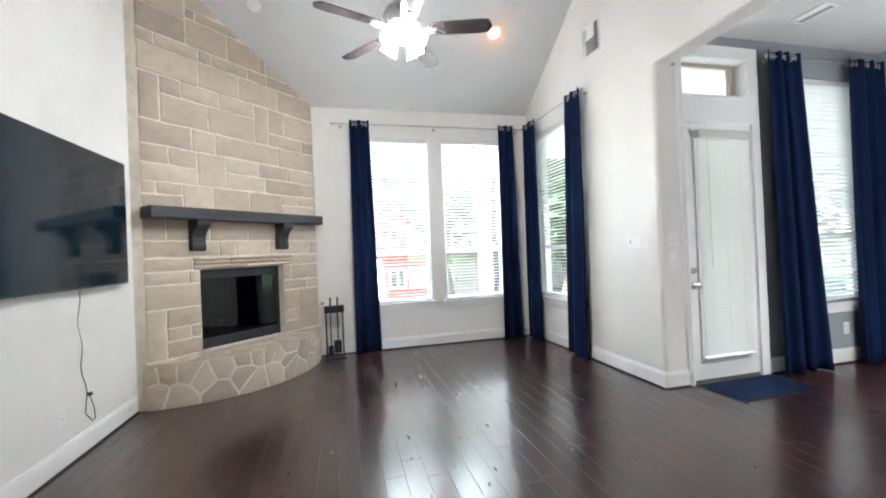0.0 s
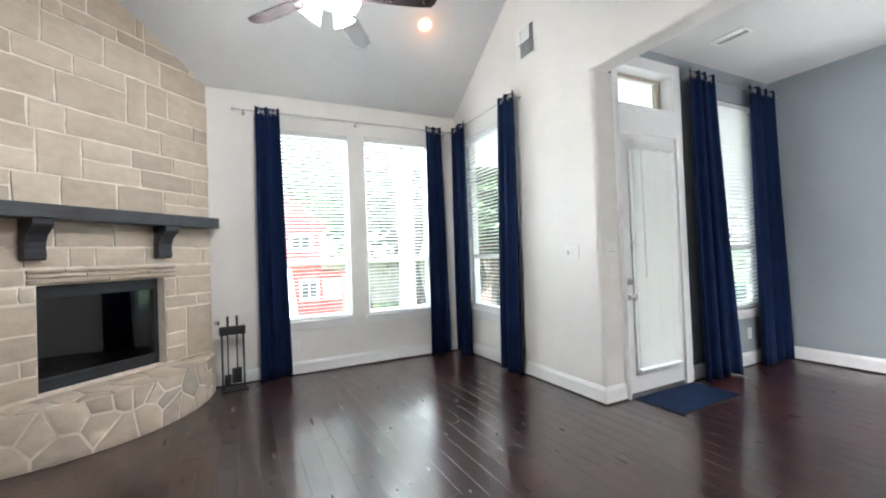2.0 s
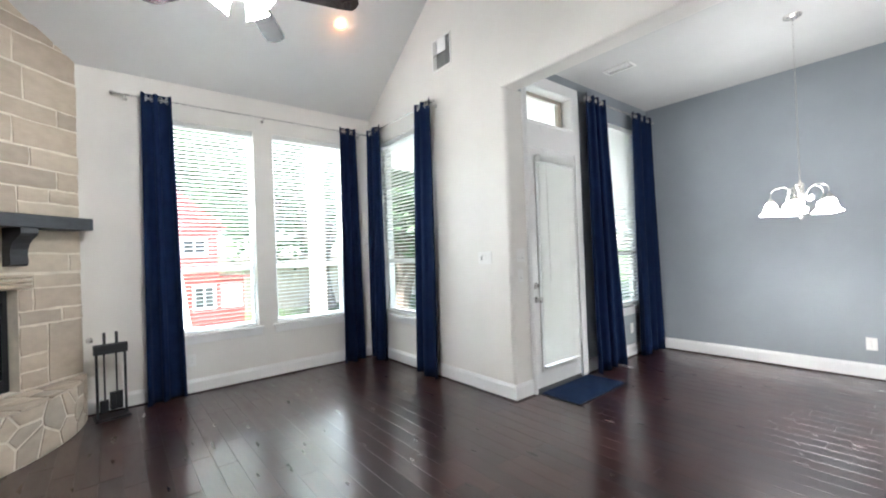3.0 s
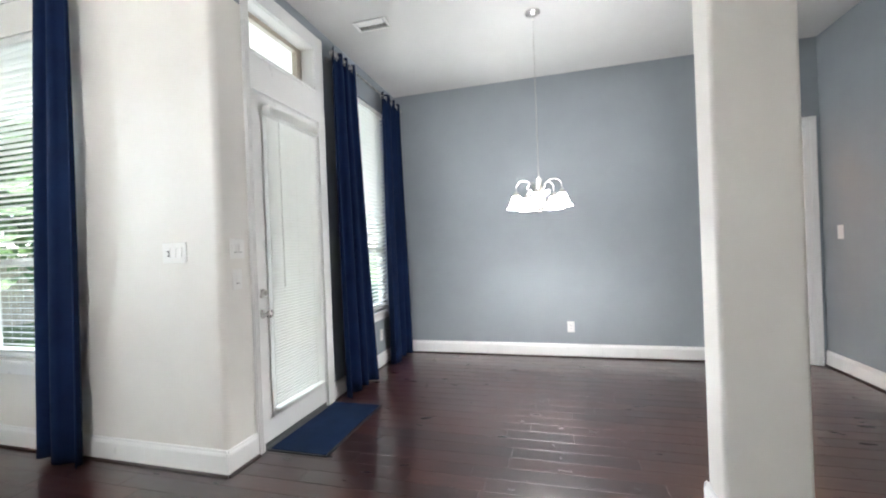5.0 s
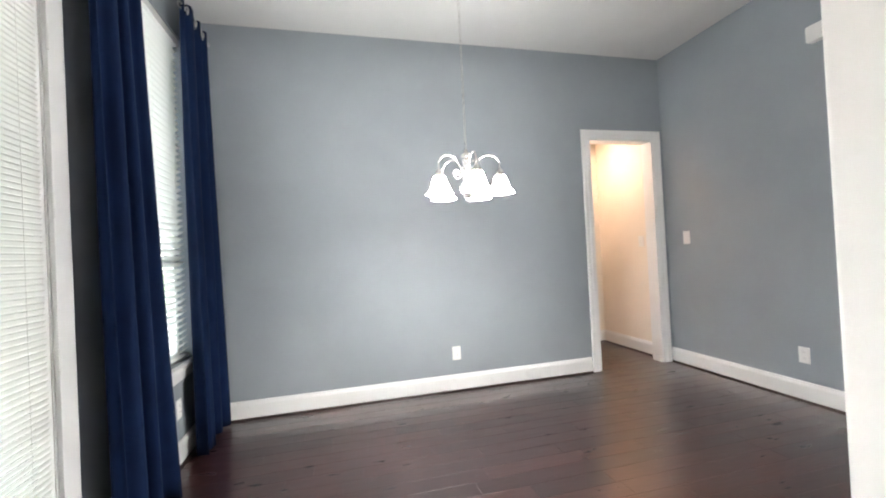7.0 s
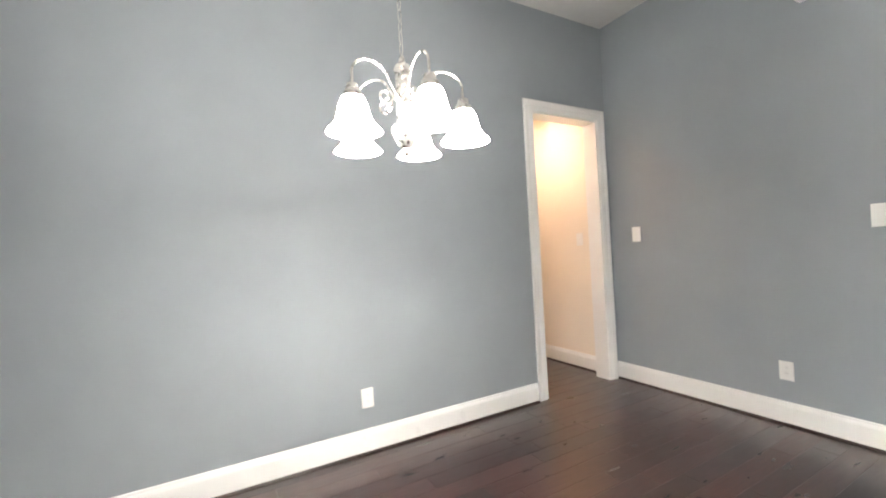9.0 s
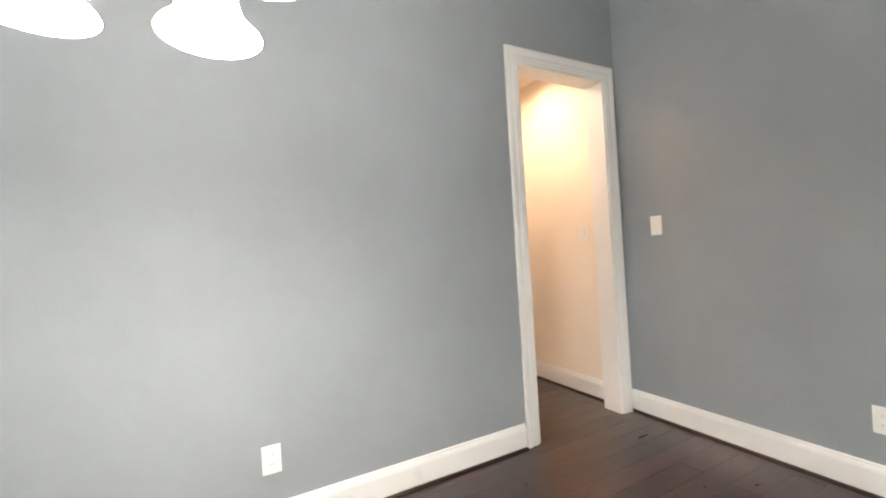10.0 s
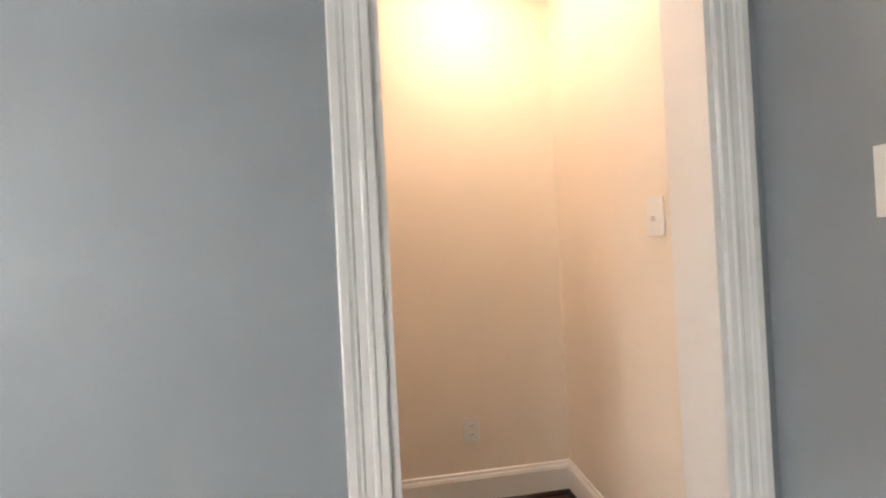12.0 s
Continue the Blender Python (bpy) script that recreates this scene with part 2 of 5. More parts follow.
def tube(bm, pts, radius, segs=8, closed=False):
    """A round rod along a line of points."""
    pts = [Vector(p) for p in pts]
    n, rings, side = len(pts), [], None
    for i, p in enumerate(pts):
        a = pts[i - 1] if (i or closed) else p
        b = pts[(i + 1) % n] if (i < n - 1 or closed) else p
        d = (b - a).normalized()
        if side is None:
            side = d.orthogonal().normalized()
        side = (side - d * side.dot(d)).normalized()
        up = d.cross(side)
        r = radius[i] if isinstance(radius, (list, tuple)) else radius
        rings.append([bm.verts.new(p + (side * math.cos(2 * math.pi * k / segs) + up * math.sin(2 * math.pi * k / segs)) * r) for k in range(segs)])
    pairs = list(zip(rings, rings[1:])) + ([(rings[-1], rings[0])] if closed else [])
    for a, b in pairs:
        for k in range(segs):
            bm.faces.new((a[k], a[(k + 1) % segs], b[(k + 1) % segs], b[k]))
    if not closed:
        bm.faces.new(rings[0]), bm.faces.new(rings[-1])
    return bm


def prism(bm, poly, z0, z1, m=None):
    """A plan outline raised from z0 to z1."""
    lo, hi = [bm.verts.new((x, y, z0)) for x, y in poly], [bm.verts.new((x, y, z1)) for x, y in poly]
    bm.faces.new(lo), bm.faces.new(hi)
    for i in range(len(poly)):
        j = (i + 1) % len(poly)
        bm.faces.new((lo[i], lo[j], hi[j], hi[i]))
    if m is not None:
        bmesh.ops.transform(bm, matrix=m, verts=lo + hi)
    return bm


def rounded_rect(x0, x1, y0, y1, r, n=4):
    out = []
    for cx, cy, a0 in ((x1 - r, y1 - r, 0), (x0 + r, y1 - r, 90), (x0 + r, y0 + r, 180), (x1 - r, y0 + r, 270)):
        for i in range(n + 1):
            a = radians(a0 + 90 * i / n)
            out.append((cx + r * math.cos(a), cy + r * math.sin(a)))
    return out


def run_frame(p0, p1):
    """Local axes for something long: x from p0 to p1, z up, y to the left."""
    d = (Vector(p1) - Vector(p0))
    a = math.atan2(d.y, d.x)
    return Matrix.Translation((p0[0], p0[1], 0)) @ Matrix.Rotation(a, 4, "Z"), d.length


def wall_slab(bm, m, length, z0, z1, thick, holes=()):
    """A wall with its visible face on local y = 0 and its body towards -y; holes are (u0, u1, z0, z1) and go through."""
    us = sorted({0, length, *(h[0] for h in holes), *(h[1] for h in holes)})
    zs = sorted({z0, z1, *(h[2] for h in holes), *(h[3] for h in holes)})
    us, zs = [u for u in us if 0 <= u <= length], [z for z in zs if z0 <= z <= z1]

    def solid(i, k):
        if not (0 <= i < len(us) - 1 and 0 <= k < len(zs) - 1):
            return False
        u, z = (us[i] + us[i + 1]) / 2, (zs[k] + zs[k + 1]) / 2
        return not any(a < u < b and c < z < d for a, b, c, d in holes)

    made = {}

    def v(i, k, back):
        if (i, k, back) not in made:
            made[i, k, back] = bm.verts.new(m @ Vector((us[i], -thick if back else 0, zs[k])))
        return made[i, k, back]

    for i in range(len(us) - 1):
        for k in range(len(zs) - 1):
            if not solid(i, k):
                continue
            for back in (0, 1):
                bm.faces.new((v(i, k, back), v(i + 1, k, back), v(i + 1, k + 1, back), v(i, k + 1, back)))
            for (di, dk), (a, b) in (((-1, 0), ((i, k), (i, k + 1))), ((1, 0), ((i + 1, k), (i + 1, k + 1))), ((0, -1), ((i, k), (i + 1, k))), ((0, 1), ((i, k + 1), (i + 1, k + 1)))):
                if not solid(i + di, k + dk):
                    bm.faces.new((v(*a, 0), v(*b, 0), v(*b, 1), v(*a, 1)))
    return bm


CEIL_Z, RIDGE_Y, BACK_Y, PITCH = 3.357, 2.95, 5.713, 0.68
RIDGE_Z = CEIL_Z + PITCH * (BACK_Y - RIDGE_Y)


def cut_under_vault(bm, lift=0.01):
    n = Vector((0, PITCH, 1)).normalized()
    r = bmesh.ops.bisect_plane(bm, geom=bm.verts[:] + bm.edges[:] + bm.faces[:], plane_co=(0, BACK_Y, CEIL_Z + lift), plane_no=n, clear_outer=True)
    bmesh.ops.holes_fill(bm, edges=[e for e in r["geom_cut"] if isinstance(e, bmesh.types.BMEdge)])
    return bm


def setting(name, bm, material, label, category):
    return tagged(part(name, bm, material), label, category, kind="structure")


# ---- the shell of the rooms ----
TV_X, NOOK_X, HEAD_X, DOOR_Y, FAR_X, RIGHT_Y, REAR_Y = -1.77, 2.89, 3.09, 3.12, 5.817, -1.41, -2.6
DIN_Z, HEAD_Z, HALL_X, HALL_Z = 3.29, 2.97, 6.94, 2.74
WIN_Z0, WIN_Z1 = 0.64, 2.96
BACK_WINDOWS = ((0.40, 1.32), (1.535, 2.455))
NOOK_WINDOW, DINING_WINDOW = (4.55, 5.47), (4.55, 5.47)



def plain_wall(name, p0, p1, z0, z1, thick, material, label, holes=(), vault=False):
    """A wall from p0 to p1 with the room on its left."""
    m, ln = run_frame(p0, p1)
    bm = wall_slab(bmesh.new(), m, ln, z0, z1, thick, holes)
    return setting(name, cut_under_vault(bm) if vault else bm, material, label, "wall")


plain_wall("wall_back", (HEAD_X, BACK_Y), (-1.95, BACK_Y), 0, 3.45, 0.15, WHITE, "warm white painted wall with two tall windows",
           [(HEAD_X - b, HEAD_X - a, WIN_Z0, WIN_Z1) for a, b in BACK_WINDOWS], True)
plain_wall("wall_nook", (NOOK_X, 3.16), (NOOK_X, BACK_Y - 0.002), 0, 5.4, 0.2, WHITE, "warm white painted wall with one tall window",
           [(NOOK_WINDOW[0] - 3.16, NOOK_WINDOW[1] - 3.16, WIN_Z0, WIN_Z1)], True)
plain_wall("wall_tv", (TV_X, 4.40), (TV_X, REAR_Y), 0, 5.4, 0.15, WHITE, "warm white painted wall behind the television", vault=True)
plain_wall("wall_rear", (TV_X - 0.15, REAR_Y), (HEAD_X, REAR_Y), 0, 5.3, 0.15, WHITE, "plain warm white rear wall", vault=True)
# rounded end of the nook wall, beam over the wide opening, free-standing pillar
setting("wall_end", cut_under_vault(prism(bmesh.new(), [(NOOK_X, 3.16)] + [(NOOK_X + 0.04 - 0.04 * math.cos(radians(a)), 3.155 - 0.04 * math.sin(radians(a))) for a in range(0, 91, 15)] + [(3.134, 3.115), (3.134, 3.1195), (HEAD_X - 0.002, 3.1195), (HEAD_X - 0.002, 3.16)], 0, HEAD_Z)), WHITE, "bullnose end of the warm white wall", "wall")
bm = bmesh.new()
prism(bm, rounded_rect(NOOK_X, HEAD_X, HEAD_Z, 5.3, 0.02), REAR_Y, 3.1595, Matrix(((1, 0, 0, 0), (0, 0, 1, 0), (0, 1, 0, 0), (0, 0, 0, 1))))
setting("wall_header", cut_under_vault(bm), WHITE, "warm white painted header over the wide opening", "wall")
setting("pillar", prism(bmesh.new(), rounded_rect(NOOK_X, HEAD_X, 0.18, 0.51, 0.02), 0, HEAD_Z), WHITE, "square warm white painted pillar with rounded corners", "pillar")
plain_wall("wall_rear_side", (NOOK_X, REAR_Y), (NOOK_X, RIGHT_Y - 0.10), 0, HEAD_Z, 0.2, WHITE, "plain warm white side wall")
# dining room
DOOR_HOLE, TRANSOM = (3.195, 4.005), (3.195, 3.975, 2.715, 3.075)
plain_wall("wall_door", (FAR_X + 0.13, DOOR_Y), (HEAD_X, DOOR_Y), 0, 3.4, 0.16, BLUE, "grey-blue painted wall with patio door and window",
           [(FAR_X + 0.13 - DOOR_HOLE[1], FAR_X + 0.13 - DOOR_HOLE[0], -1, 2.455), (FAR_X + 0.13 - TRANSOM[1], FAR_X + 0.13 - TRANSOM[0], TRANSOM[2], TRANSOM[3]),
            (FAR_X + 0.13 - DINING_WINDOW[1], FAR_X + 0.13 - DINING_WINDOW[0], WIN_Z0, WIN_Z1)])
plain_wall("wall_far", (FAR_X, RIGHT_Y - 0.1), (FAR_X, DOOR_Y), 0, 3.4, 0.133, BLUE, "grey-blue painted wall with a cased doorway", [(-1.29 - RIGHT_Y + 0.1, -0.5 - RIGHT_Y + 0.1, -1, 2.41)])
plain_wall("wall_right", (3.88, RIGHT_Y), (FAR_X, RIGHT_Y), 0, 3.4, 0.1, BLUE, "grey-blue painted wall with switches and chime")
plain_wall("wall_right_white", (NOOK_X + 0.2, RIGHT_Y), (3.88, RIGHT_Y), 0, 3.4, 0.1, WHITE, "warm white continuation of the blue wall")
# hall behind the doorway
plain_wall("wall_hall_right", (FAR_X + 0.133, -1.383), (HALL_X, -1.383), 0, HALL_Z, 0.1, HALLP, "cream painted hall wall")
plain_wall("wall_hall_far", (HALL_X, -1.483), (HALL_X, 0.75), 0, HALL_Z, 0.1, HALLP, "cream painted hall wall")
plain_wall("wall_hall_left", (HALL_X, 0.65), (FAR_X + 0.133, 0.65), 0, HALL_Z, 0.1, HALLP, "cream painted hall wall")
setting("wall_hall_near", boxed(FAR_X + 0.135, FAR_X + 0.145, -0.49, 0.65, 0, HALL_Z), HALLP, "cream painted back of the doorway wall", "wall")
# ceilings
bm = bmesh.new()
prism(bm, [(BACK_Y + 0.2, CEIL_Z - 0.2 * PITCH), (RIDGE_Y, RIDGE_Z), (REAR_Y - 0.1, RIDGE_Z), (REAR_Y - 0.1, RIDGE_Z + 0.12), (RIDGE_Y - 0.05, RIDGE_Z + 0.12), (BACK_Y + 0.2, CEIL_Z - 0.2 * PITCH + 0.14)],
      TV_X - 0.15, HEAD_X, Matrix(((0, 0, 1, 0), (1, 0, 0, 0), (0, 1, 0, 0), (0, 0, 0, 1))))
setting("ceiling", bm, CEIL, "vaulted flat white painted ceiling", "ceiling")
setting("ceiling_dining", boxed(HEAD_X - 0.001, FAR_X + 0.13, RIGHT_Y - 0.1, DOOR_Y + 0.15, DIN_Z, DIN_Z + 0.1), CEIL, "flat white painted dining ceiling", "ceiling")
setting("ceiling_hall", boxed(FAR_X + 0.133, HALL_X + 0.1, -1.48, 0.75, HALL_Z, HALL_Z + 0.1), HALLP, "cream painted hall ceiling", "ceiling")
outline = [(-1.92, -2.75), (3.09, -2.75), (3.09, -1.51), (7.04, -1.51), (7.04, 0.75), (5.95, 0.75), (5.95, 3.28), (3.09, 3.28), (3.09, 5.86), (-1.92, 5.86)]
floor = setting("floor", prism(bmesh.new(), outline, -0.29, -0.012), SHOE, "dark reddish-brown hand-scraped hardwood floor, glossy", "floor")
setting("ground", boxed(-400, 400, -400, 400, -0.6, -0.30), GRASS, "mown green lawn", "ground")
setting("patio", prism(bmesh.new(), [(3.10, 3.29), (7.0, 3.29), (7.0, 8.2), (2.80, 8.2), (2.80, 5.88), (3.10, 5.88)], -0.31, -0.06), PATIO, "pale concrete patio", "pavement")

setting("patio_roof", prism(bmesh.new(), [(3.095, 3.285), (7.0, 3.285), (7.0, 8.15), (2.88, 8.15), (2.88, 5.87), (3.095, 5.87)], 3.30, 3.42), PATIOC, "pale painted soffit of the covered patio", "roof")

# baseboards with a dark shoe


def baseboard(p0, p1, e0=0.0, e1=0.0):
    """Runs from p0 to p1 with the room on its left; e0 and e1 lengthen its ends."""
    m, ln = run_frame(p0, p1)
    prof = [(0.001, 0.0), (0.016, 0.0), (0.016, 0.122), (0.012, 0.136), (0.009, 0.140), (0.007, 0.153), (0.001, 0.157)]
    bm = prism(bmesh.new(), prof, -e0, ln + e1, m @ Matrix(((0, 0, 1, 0), (1, 0, 0, 0), (0, 1, 0, 0), (0, 0, 0, 1))))
    b = setting("baseboard", bm, TRIM, "white painted baseboard with a moulded top", "baseboard")
    q = [(0.016, 0.0)] + [(0.016 + 0.017 * math.cos(radians(a)), 0.017 * math.sin(radians(a))) for a in (0, 30, 60, 90)]
    bm = prism(bmesh.new(), q, -e0, ln + e1, m @ Matrix(((0, 0, 1, 0), (1, 0, 0, 0), (0, 1, 0, 0), (0, 0, 0, 1))))
    part("shoe_molding", bm, SHOE, b, "dark stained shoe moulding")


baseboard((NOOK_X, BACK_Y), (-0.24, BACK_Y))
baseboard((NOOK_X, 3.115), (NOOK_X, BACK_Y), 0.015)
baseboard((3.135, 3.115), (NOOK_X, 3.115), 0, 0.015)
baseboard((TV_X, 4.24), (TV_X, REAR_Y))
baseboard((FAR_X, DOOR_Y), (4.105, DOOR_Y))
baseboard((FAR_X, -0.40), (FAR_X, DOOR_Y))
baseboard((NOOK_X + 0.2, RIGHT_Y), (FAR_X, RIGHT_Y))
for a, b in (((NOOK_X, 0.51), (NOOK_X, 0.18)), ((HEAD_X, 0.18), (HEAD_X, 0.51)), ((HEAD_X, 0.51), (NOOK_X, 0.51)), ((NOOK_X, 0.18), (HEAD_X, 0.18))):
    baseboard(b, a, 0.015, 0.015)
baseboard((FAR_X + 0.133, -1.383), (HALL_X, -1.383))
baseboard((HALL_X, -1.383), (HALL_X, 0.65))

# ---- windows, blinds, curtains ----


def window_unit(name, m, w, z0, z1, label):
    """A tall single-hung window in a plain reveal. Local x along the wall from its hole's left edge, y into the room, face of the wall at y = 0."""
    root = tagged(place_empty(name, (0, 0, 0)), label, "window", kind="structure")
    root.matrix_basis = m @ Matrix.Translation((0, 0, z0))
    h, mid = z1 - z0, 0.70

    def local(bm):
        bmesh.ops.transform(bm, matrix=m @ Matrix.Translation((0, 0, z0)), verts=bm.verts)
        return bm

    bm = bmesh.new()
    for a in ((0, 0.04, 0, h), (w - 0.04, w, 0, h), (0.04, w - 0.04, 0, 0.05), (0.04, w - 0.04, h - 0.05, h)):
        box(bm, a[0] + 0.002, a[1] - 0.002, -0.145, -0.085, a[2] + 0.002, a[3] - 0.002, 0.004)
    part("window_frame", local(bm), VINYL, root, "white vinyl frame")
    part("meeting_rail", local(boxed(0.042, w - 0.042, -0.14, -0.09, mid - 0.025, mid + 0.025, 0.004)), VINYL, root)
    for a, b in ((0.05, mid - 0.026), (mid + 0.026, h - 0.05)):
        p = part("pane", local(boxed(0.042, w - 0.042, -0.122, -0.116, a, b)), GLASS, root, "clear glass pane")
        p.visible_shadow = False
    part("window_sill", local(boxed(-0.05, w + 0.05, -0.08, 0.035, -0.035, -0.002, 0.006)), TRIM, root, "white painted sill")
    part("apron", local(boxed(-0.03, w + 0.03, 0.002, 0.016, -0.105, -0.037, 0.004)), TRIM, root)
    return root


def blind(m, w, z0, z1, tilt, label, pitch=0.044, depth=-0.045, slat=0.05, wand=0.0, valance=0.06):
    """A slatted blind with headrail, bottom rail, ladder cords and a wand; local axes as for window_unit."""
    root = thing("window_blind", (0, 0, 0), label, "blind", "white slatted blinds")
    root.matrix_basis = m @ Matrix.Translation((0, 0, z0))

    def local(bm):
        bmesh.ops.transform(bm, matrix=m, verts=bm.verts)
        return bm

    part("headrail", local(boxed(0.006, w - 0.006, depth - 0.03, depth + 0.035, z1 - valance, z1 - 0.002, 0.006)), SLAT, root, "white valance")
    part("bottom_rail", local(boxed(0.012, w - 0.012, depth - 0.025, depth + 0.025, z0 + 0.004, z0 + 0.024, 0.004)), SLAT, root)
    me = None
    zs = np.arange(z0 + 0.05, z1 - valance - 0.01, pitch)
    for k, z in enumerate(zs):
        at = m @ Matrix.Translation((w / 2, depth, z)) @ Matrix.Rotation(radians(tilt + random.uniform(-1.0, 1.0)), 4, "X") @ Matrix.Rotation(radians(random.uniform(-0.12, 0.12)), 4, "Y")
        if me is None:
            bm = bmesh.new()
            prof = [(-slat / 2, 0), (-slat / 4, 0.0022), (slat / 4, 0.0022), (slat / 2, 0), (slat / 2, 0.0025), (slat / 4, 0.0047), (-slat / 4, 0.0047), (-slat / 2, 0.0025)]
            prism(bm, prof, -w / 2 + 0.012, w / 2 - 0.012, Matrix(((0, 0, 1, 0), (1, 0, 0, 0), (0, 1, 0, 0), (0, 0, 0, 1))))
            ob = part("slat", bm, SLAT, root)
            me = ob.data
        else:
            ob = new("slat", me)
            ob.parent = root
            ob.matrix_parent_inverse = root.matrix_basis.inverted()
        ob.matrix_basis = at
    for u in (0.12, w / 2, w - 0.12):
        for dy in (-slat / 2 - 0.001, slat / 2 + 0.001):
            part("ladder_cord", local(tube(bmesh.new(), [(u, depth + dy, z0 + 0.02), (u, depth + dy, z1 - valance)], 0.0007, 5)), CORD, root)
    if wand:
        part("tilt_wand", local(tube(bmesh.new(), [(wand, depth + 0.045, z1 - valance - 0.01), (wand, depth + 0.05, z1 - valance - 1.2)], [0.003, 0.0045], 6)), CORD, root)
    return root


def curtain(m, a0, a1, b0, b1, z0, z1, folds, seed, label, off=0.10):
    """A grommet panel: between a0 and a1 along the rod at the top, b0 and b1 at the hem; local x along the wall, y into the room."""
    rnd = random.Random(seed)
    nu, nz = folds * 16, 26
    phase = [rnd.uniform(-0.5, 0.5) for _ in range(folds + 2)]
    bm = bmesh.new()
    rows = []
    for k in range(nz + 1):
        t = k / nz
        row = []
        for i in range(nu + 1):
            u = i / nu
            f = folds * (u + 0.07 * math.sin(2 * math.pi * 1.3 * u + 1.7 * seed) * math.sin(math.pi * u))
            j = max(0, int(min(f, folds - 1)))
            amp = (0.022 + 0.024 * t) * (1 + 0.6 * phase[j] * t)
            wob = 0.016 * t * math.sin(2.3 * f + seed + 2.2 * t) + 0.008 * t * math.sin(9.0 * f + 2 * seed)
            x = (a0 + (a1 - a0) * u) * (1 - t) + (b0 + (b1 - b0) * u) * t + 0.010 * math.sin(4 * math.pi * f) * (0.6 + 0.4 * t)
            y = off + amp * math.cos(2 * math.pi * f) + wob
            hem = 0.010 * math.sin(2.3 * f + seed) if k == nz else 0.0
            top = 0.004 * math.cos(4 * math.pi * f) if k == 0 else 0
            row.append(bm.verts.new(m @ Vector((x, y, z1 + top - (z1 - z0) * t + hem))))
        rows.append(row)
    for r0, r1 in zip(rows, rows[1:]):
        for i in range(nu):
            bm.faces.new((r0[i], r0[i + 1], r1[i + 1], r1[i]))
    foot = m @ Vector(((b0 + b1) / 2, off, z0))
    root = thing("curtain", foot, label, "curtain", "navy grommet curtains")
    cloth = part("cloth", bm, NAVY, root, smooth=60)
    s = cloth.modifiers.new("thickness", "SOLIDIFY")
    s.thickness, s.offset = 0.003, 0
    for j in range(2 * folds):
        u = (j + 0.5) / (2 * folds)
        x = a0 + (a1 - a0) * u
        ring = [m @ Vector((x, off + 0.028 * math.cos(q), z1 - 0.05 + 0.028 * math.sin(q))) for q in [2 * math.pi * i / 16 for i in range(16)]]
        turn = Matrix.Rotation(radians(50 if j % 2 else -50), 4, "Z")
        c = m @ Vector((x, off, z1 - 0.05))
        part("grommet", tube(bmesh.new(), [c + turn @ (p - c) for p in ring], 0.006, 6, True), NICKEL, root, "brushed nickel grommet", 60)
    return root


def curtain_rod(m, a, b, z, brackets, label, off=0.10):
    root = thing("curtain_rod", m @ Vector(((a + b) / 2, off, z)), label, "curtain rod", "nickel curtain rods")

    def local(bm):
        bmesh.ops.transform(bm, matrix=m, verts=bm.verts)
        return bm

    part("rod", local(tube(bmesh.new(), [(a, off, z), (b, off, z)], 0.009, 12)), NICKEL, root, smooth=True)
    for x, s in ((a, -1), (b, 1)):
        prof = [(0.0, 0.0), (0.012, 0.0), (0.013, 0.012), (0.010, 0.016), (0.018, 0.026), (0.021, 0.038), (0.017, 0.05), (0.0, 0.056)]
        part("finial", local(lathe(bmesh.new(), prof, 14, Matrix.Translation((x, off, z)) @ Matrix.Rotation(radians(90 * s), 4, "Y"))), NICKEL, root, smooth=True)
    for x in brackets:
        bm = bmesh.new()
        lathe(bm, [(0, 0.001), (0.022, 0.001), (0.022, 0.006), (0.008, 0.010), (0.007, off - 0.006), (0, off - 0.005)], 14, Matrix.Translation((x, 0, z - 0.014)) @ Matrix.Rotation(radians(-90), 4, "X"))
        tube(bm, [(x, off - 0.014, z - 0.004), (x, off - 0.008, z - 0.013), (x, off + 0.004, z - 0.014), (x, off + 0.013, z - 0.004)], 0.004, 6)
        part("bracket", local(bm), NICKEL, root, smooth=True)
    return root


# local frames: x along the wall, y into the room
M_BACK = Matrix(((-1, 0, 0, 0), (0, -1, 0, BACK_Y), (0, 0, 1, 0), (0, 0, 0, 1)))
M_NOOK = Matrix(((0, -1, 0, NOOK_X), (1, 0, 0, 0), (0, 0, 1, 0), (0, 0, 0, 1)))
M_DOOR = Matrix(((-1, 0, 0, 0), (0, -1, 0, DOOR_Y), (0, 0, 1, 0), (0, 0, 0, 1)))
M_FAR = Matrix(((0, -1, 0, FAR_X), (1, 0, 0, 0), (0, 0, 1, 0), (0, 0, 0, 1)))
M_RIGHT = Matrix(((1, 0, 0, 0), (0, 1, 0, RIGHT_Y), (0, 0, 1, 0), (0, 0, 0, 1)))
M_TV = Matrix(((0, 1, 0, TV_X), (-1, 0, 0, 0), (0, 0, 1, 0), (0, 0, 0, 1)))


def along(m, u):
    return m @ Matrix.Translation((u, 0, 0))


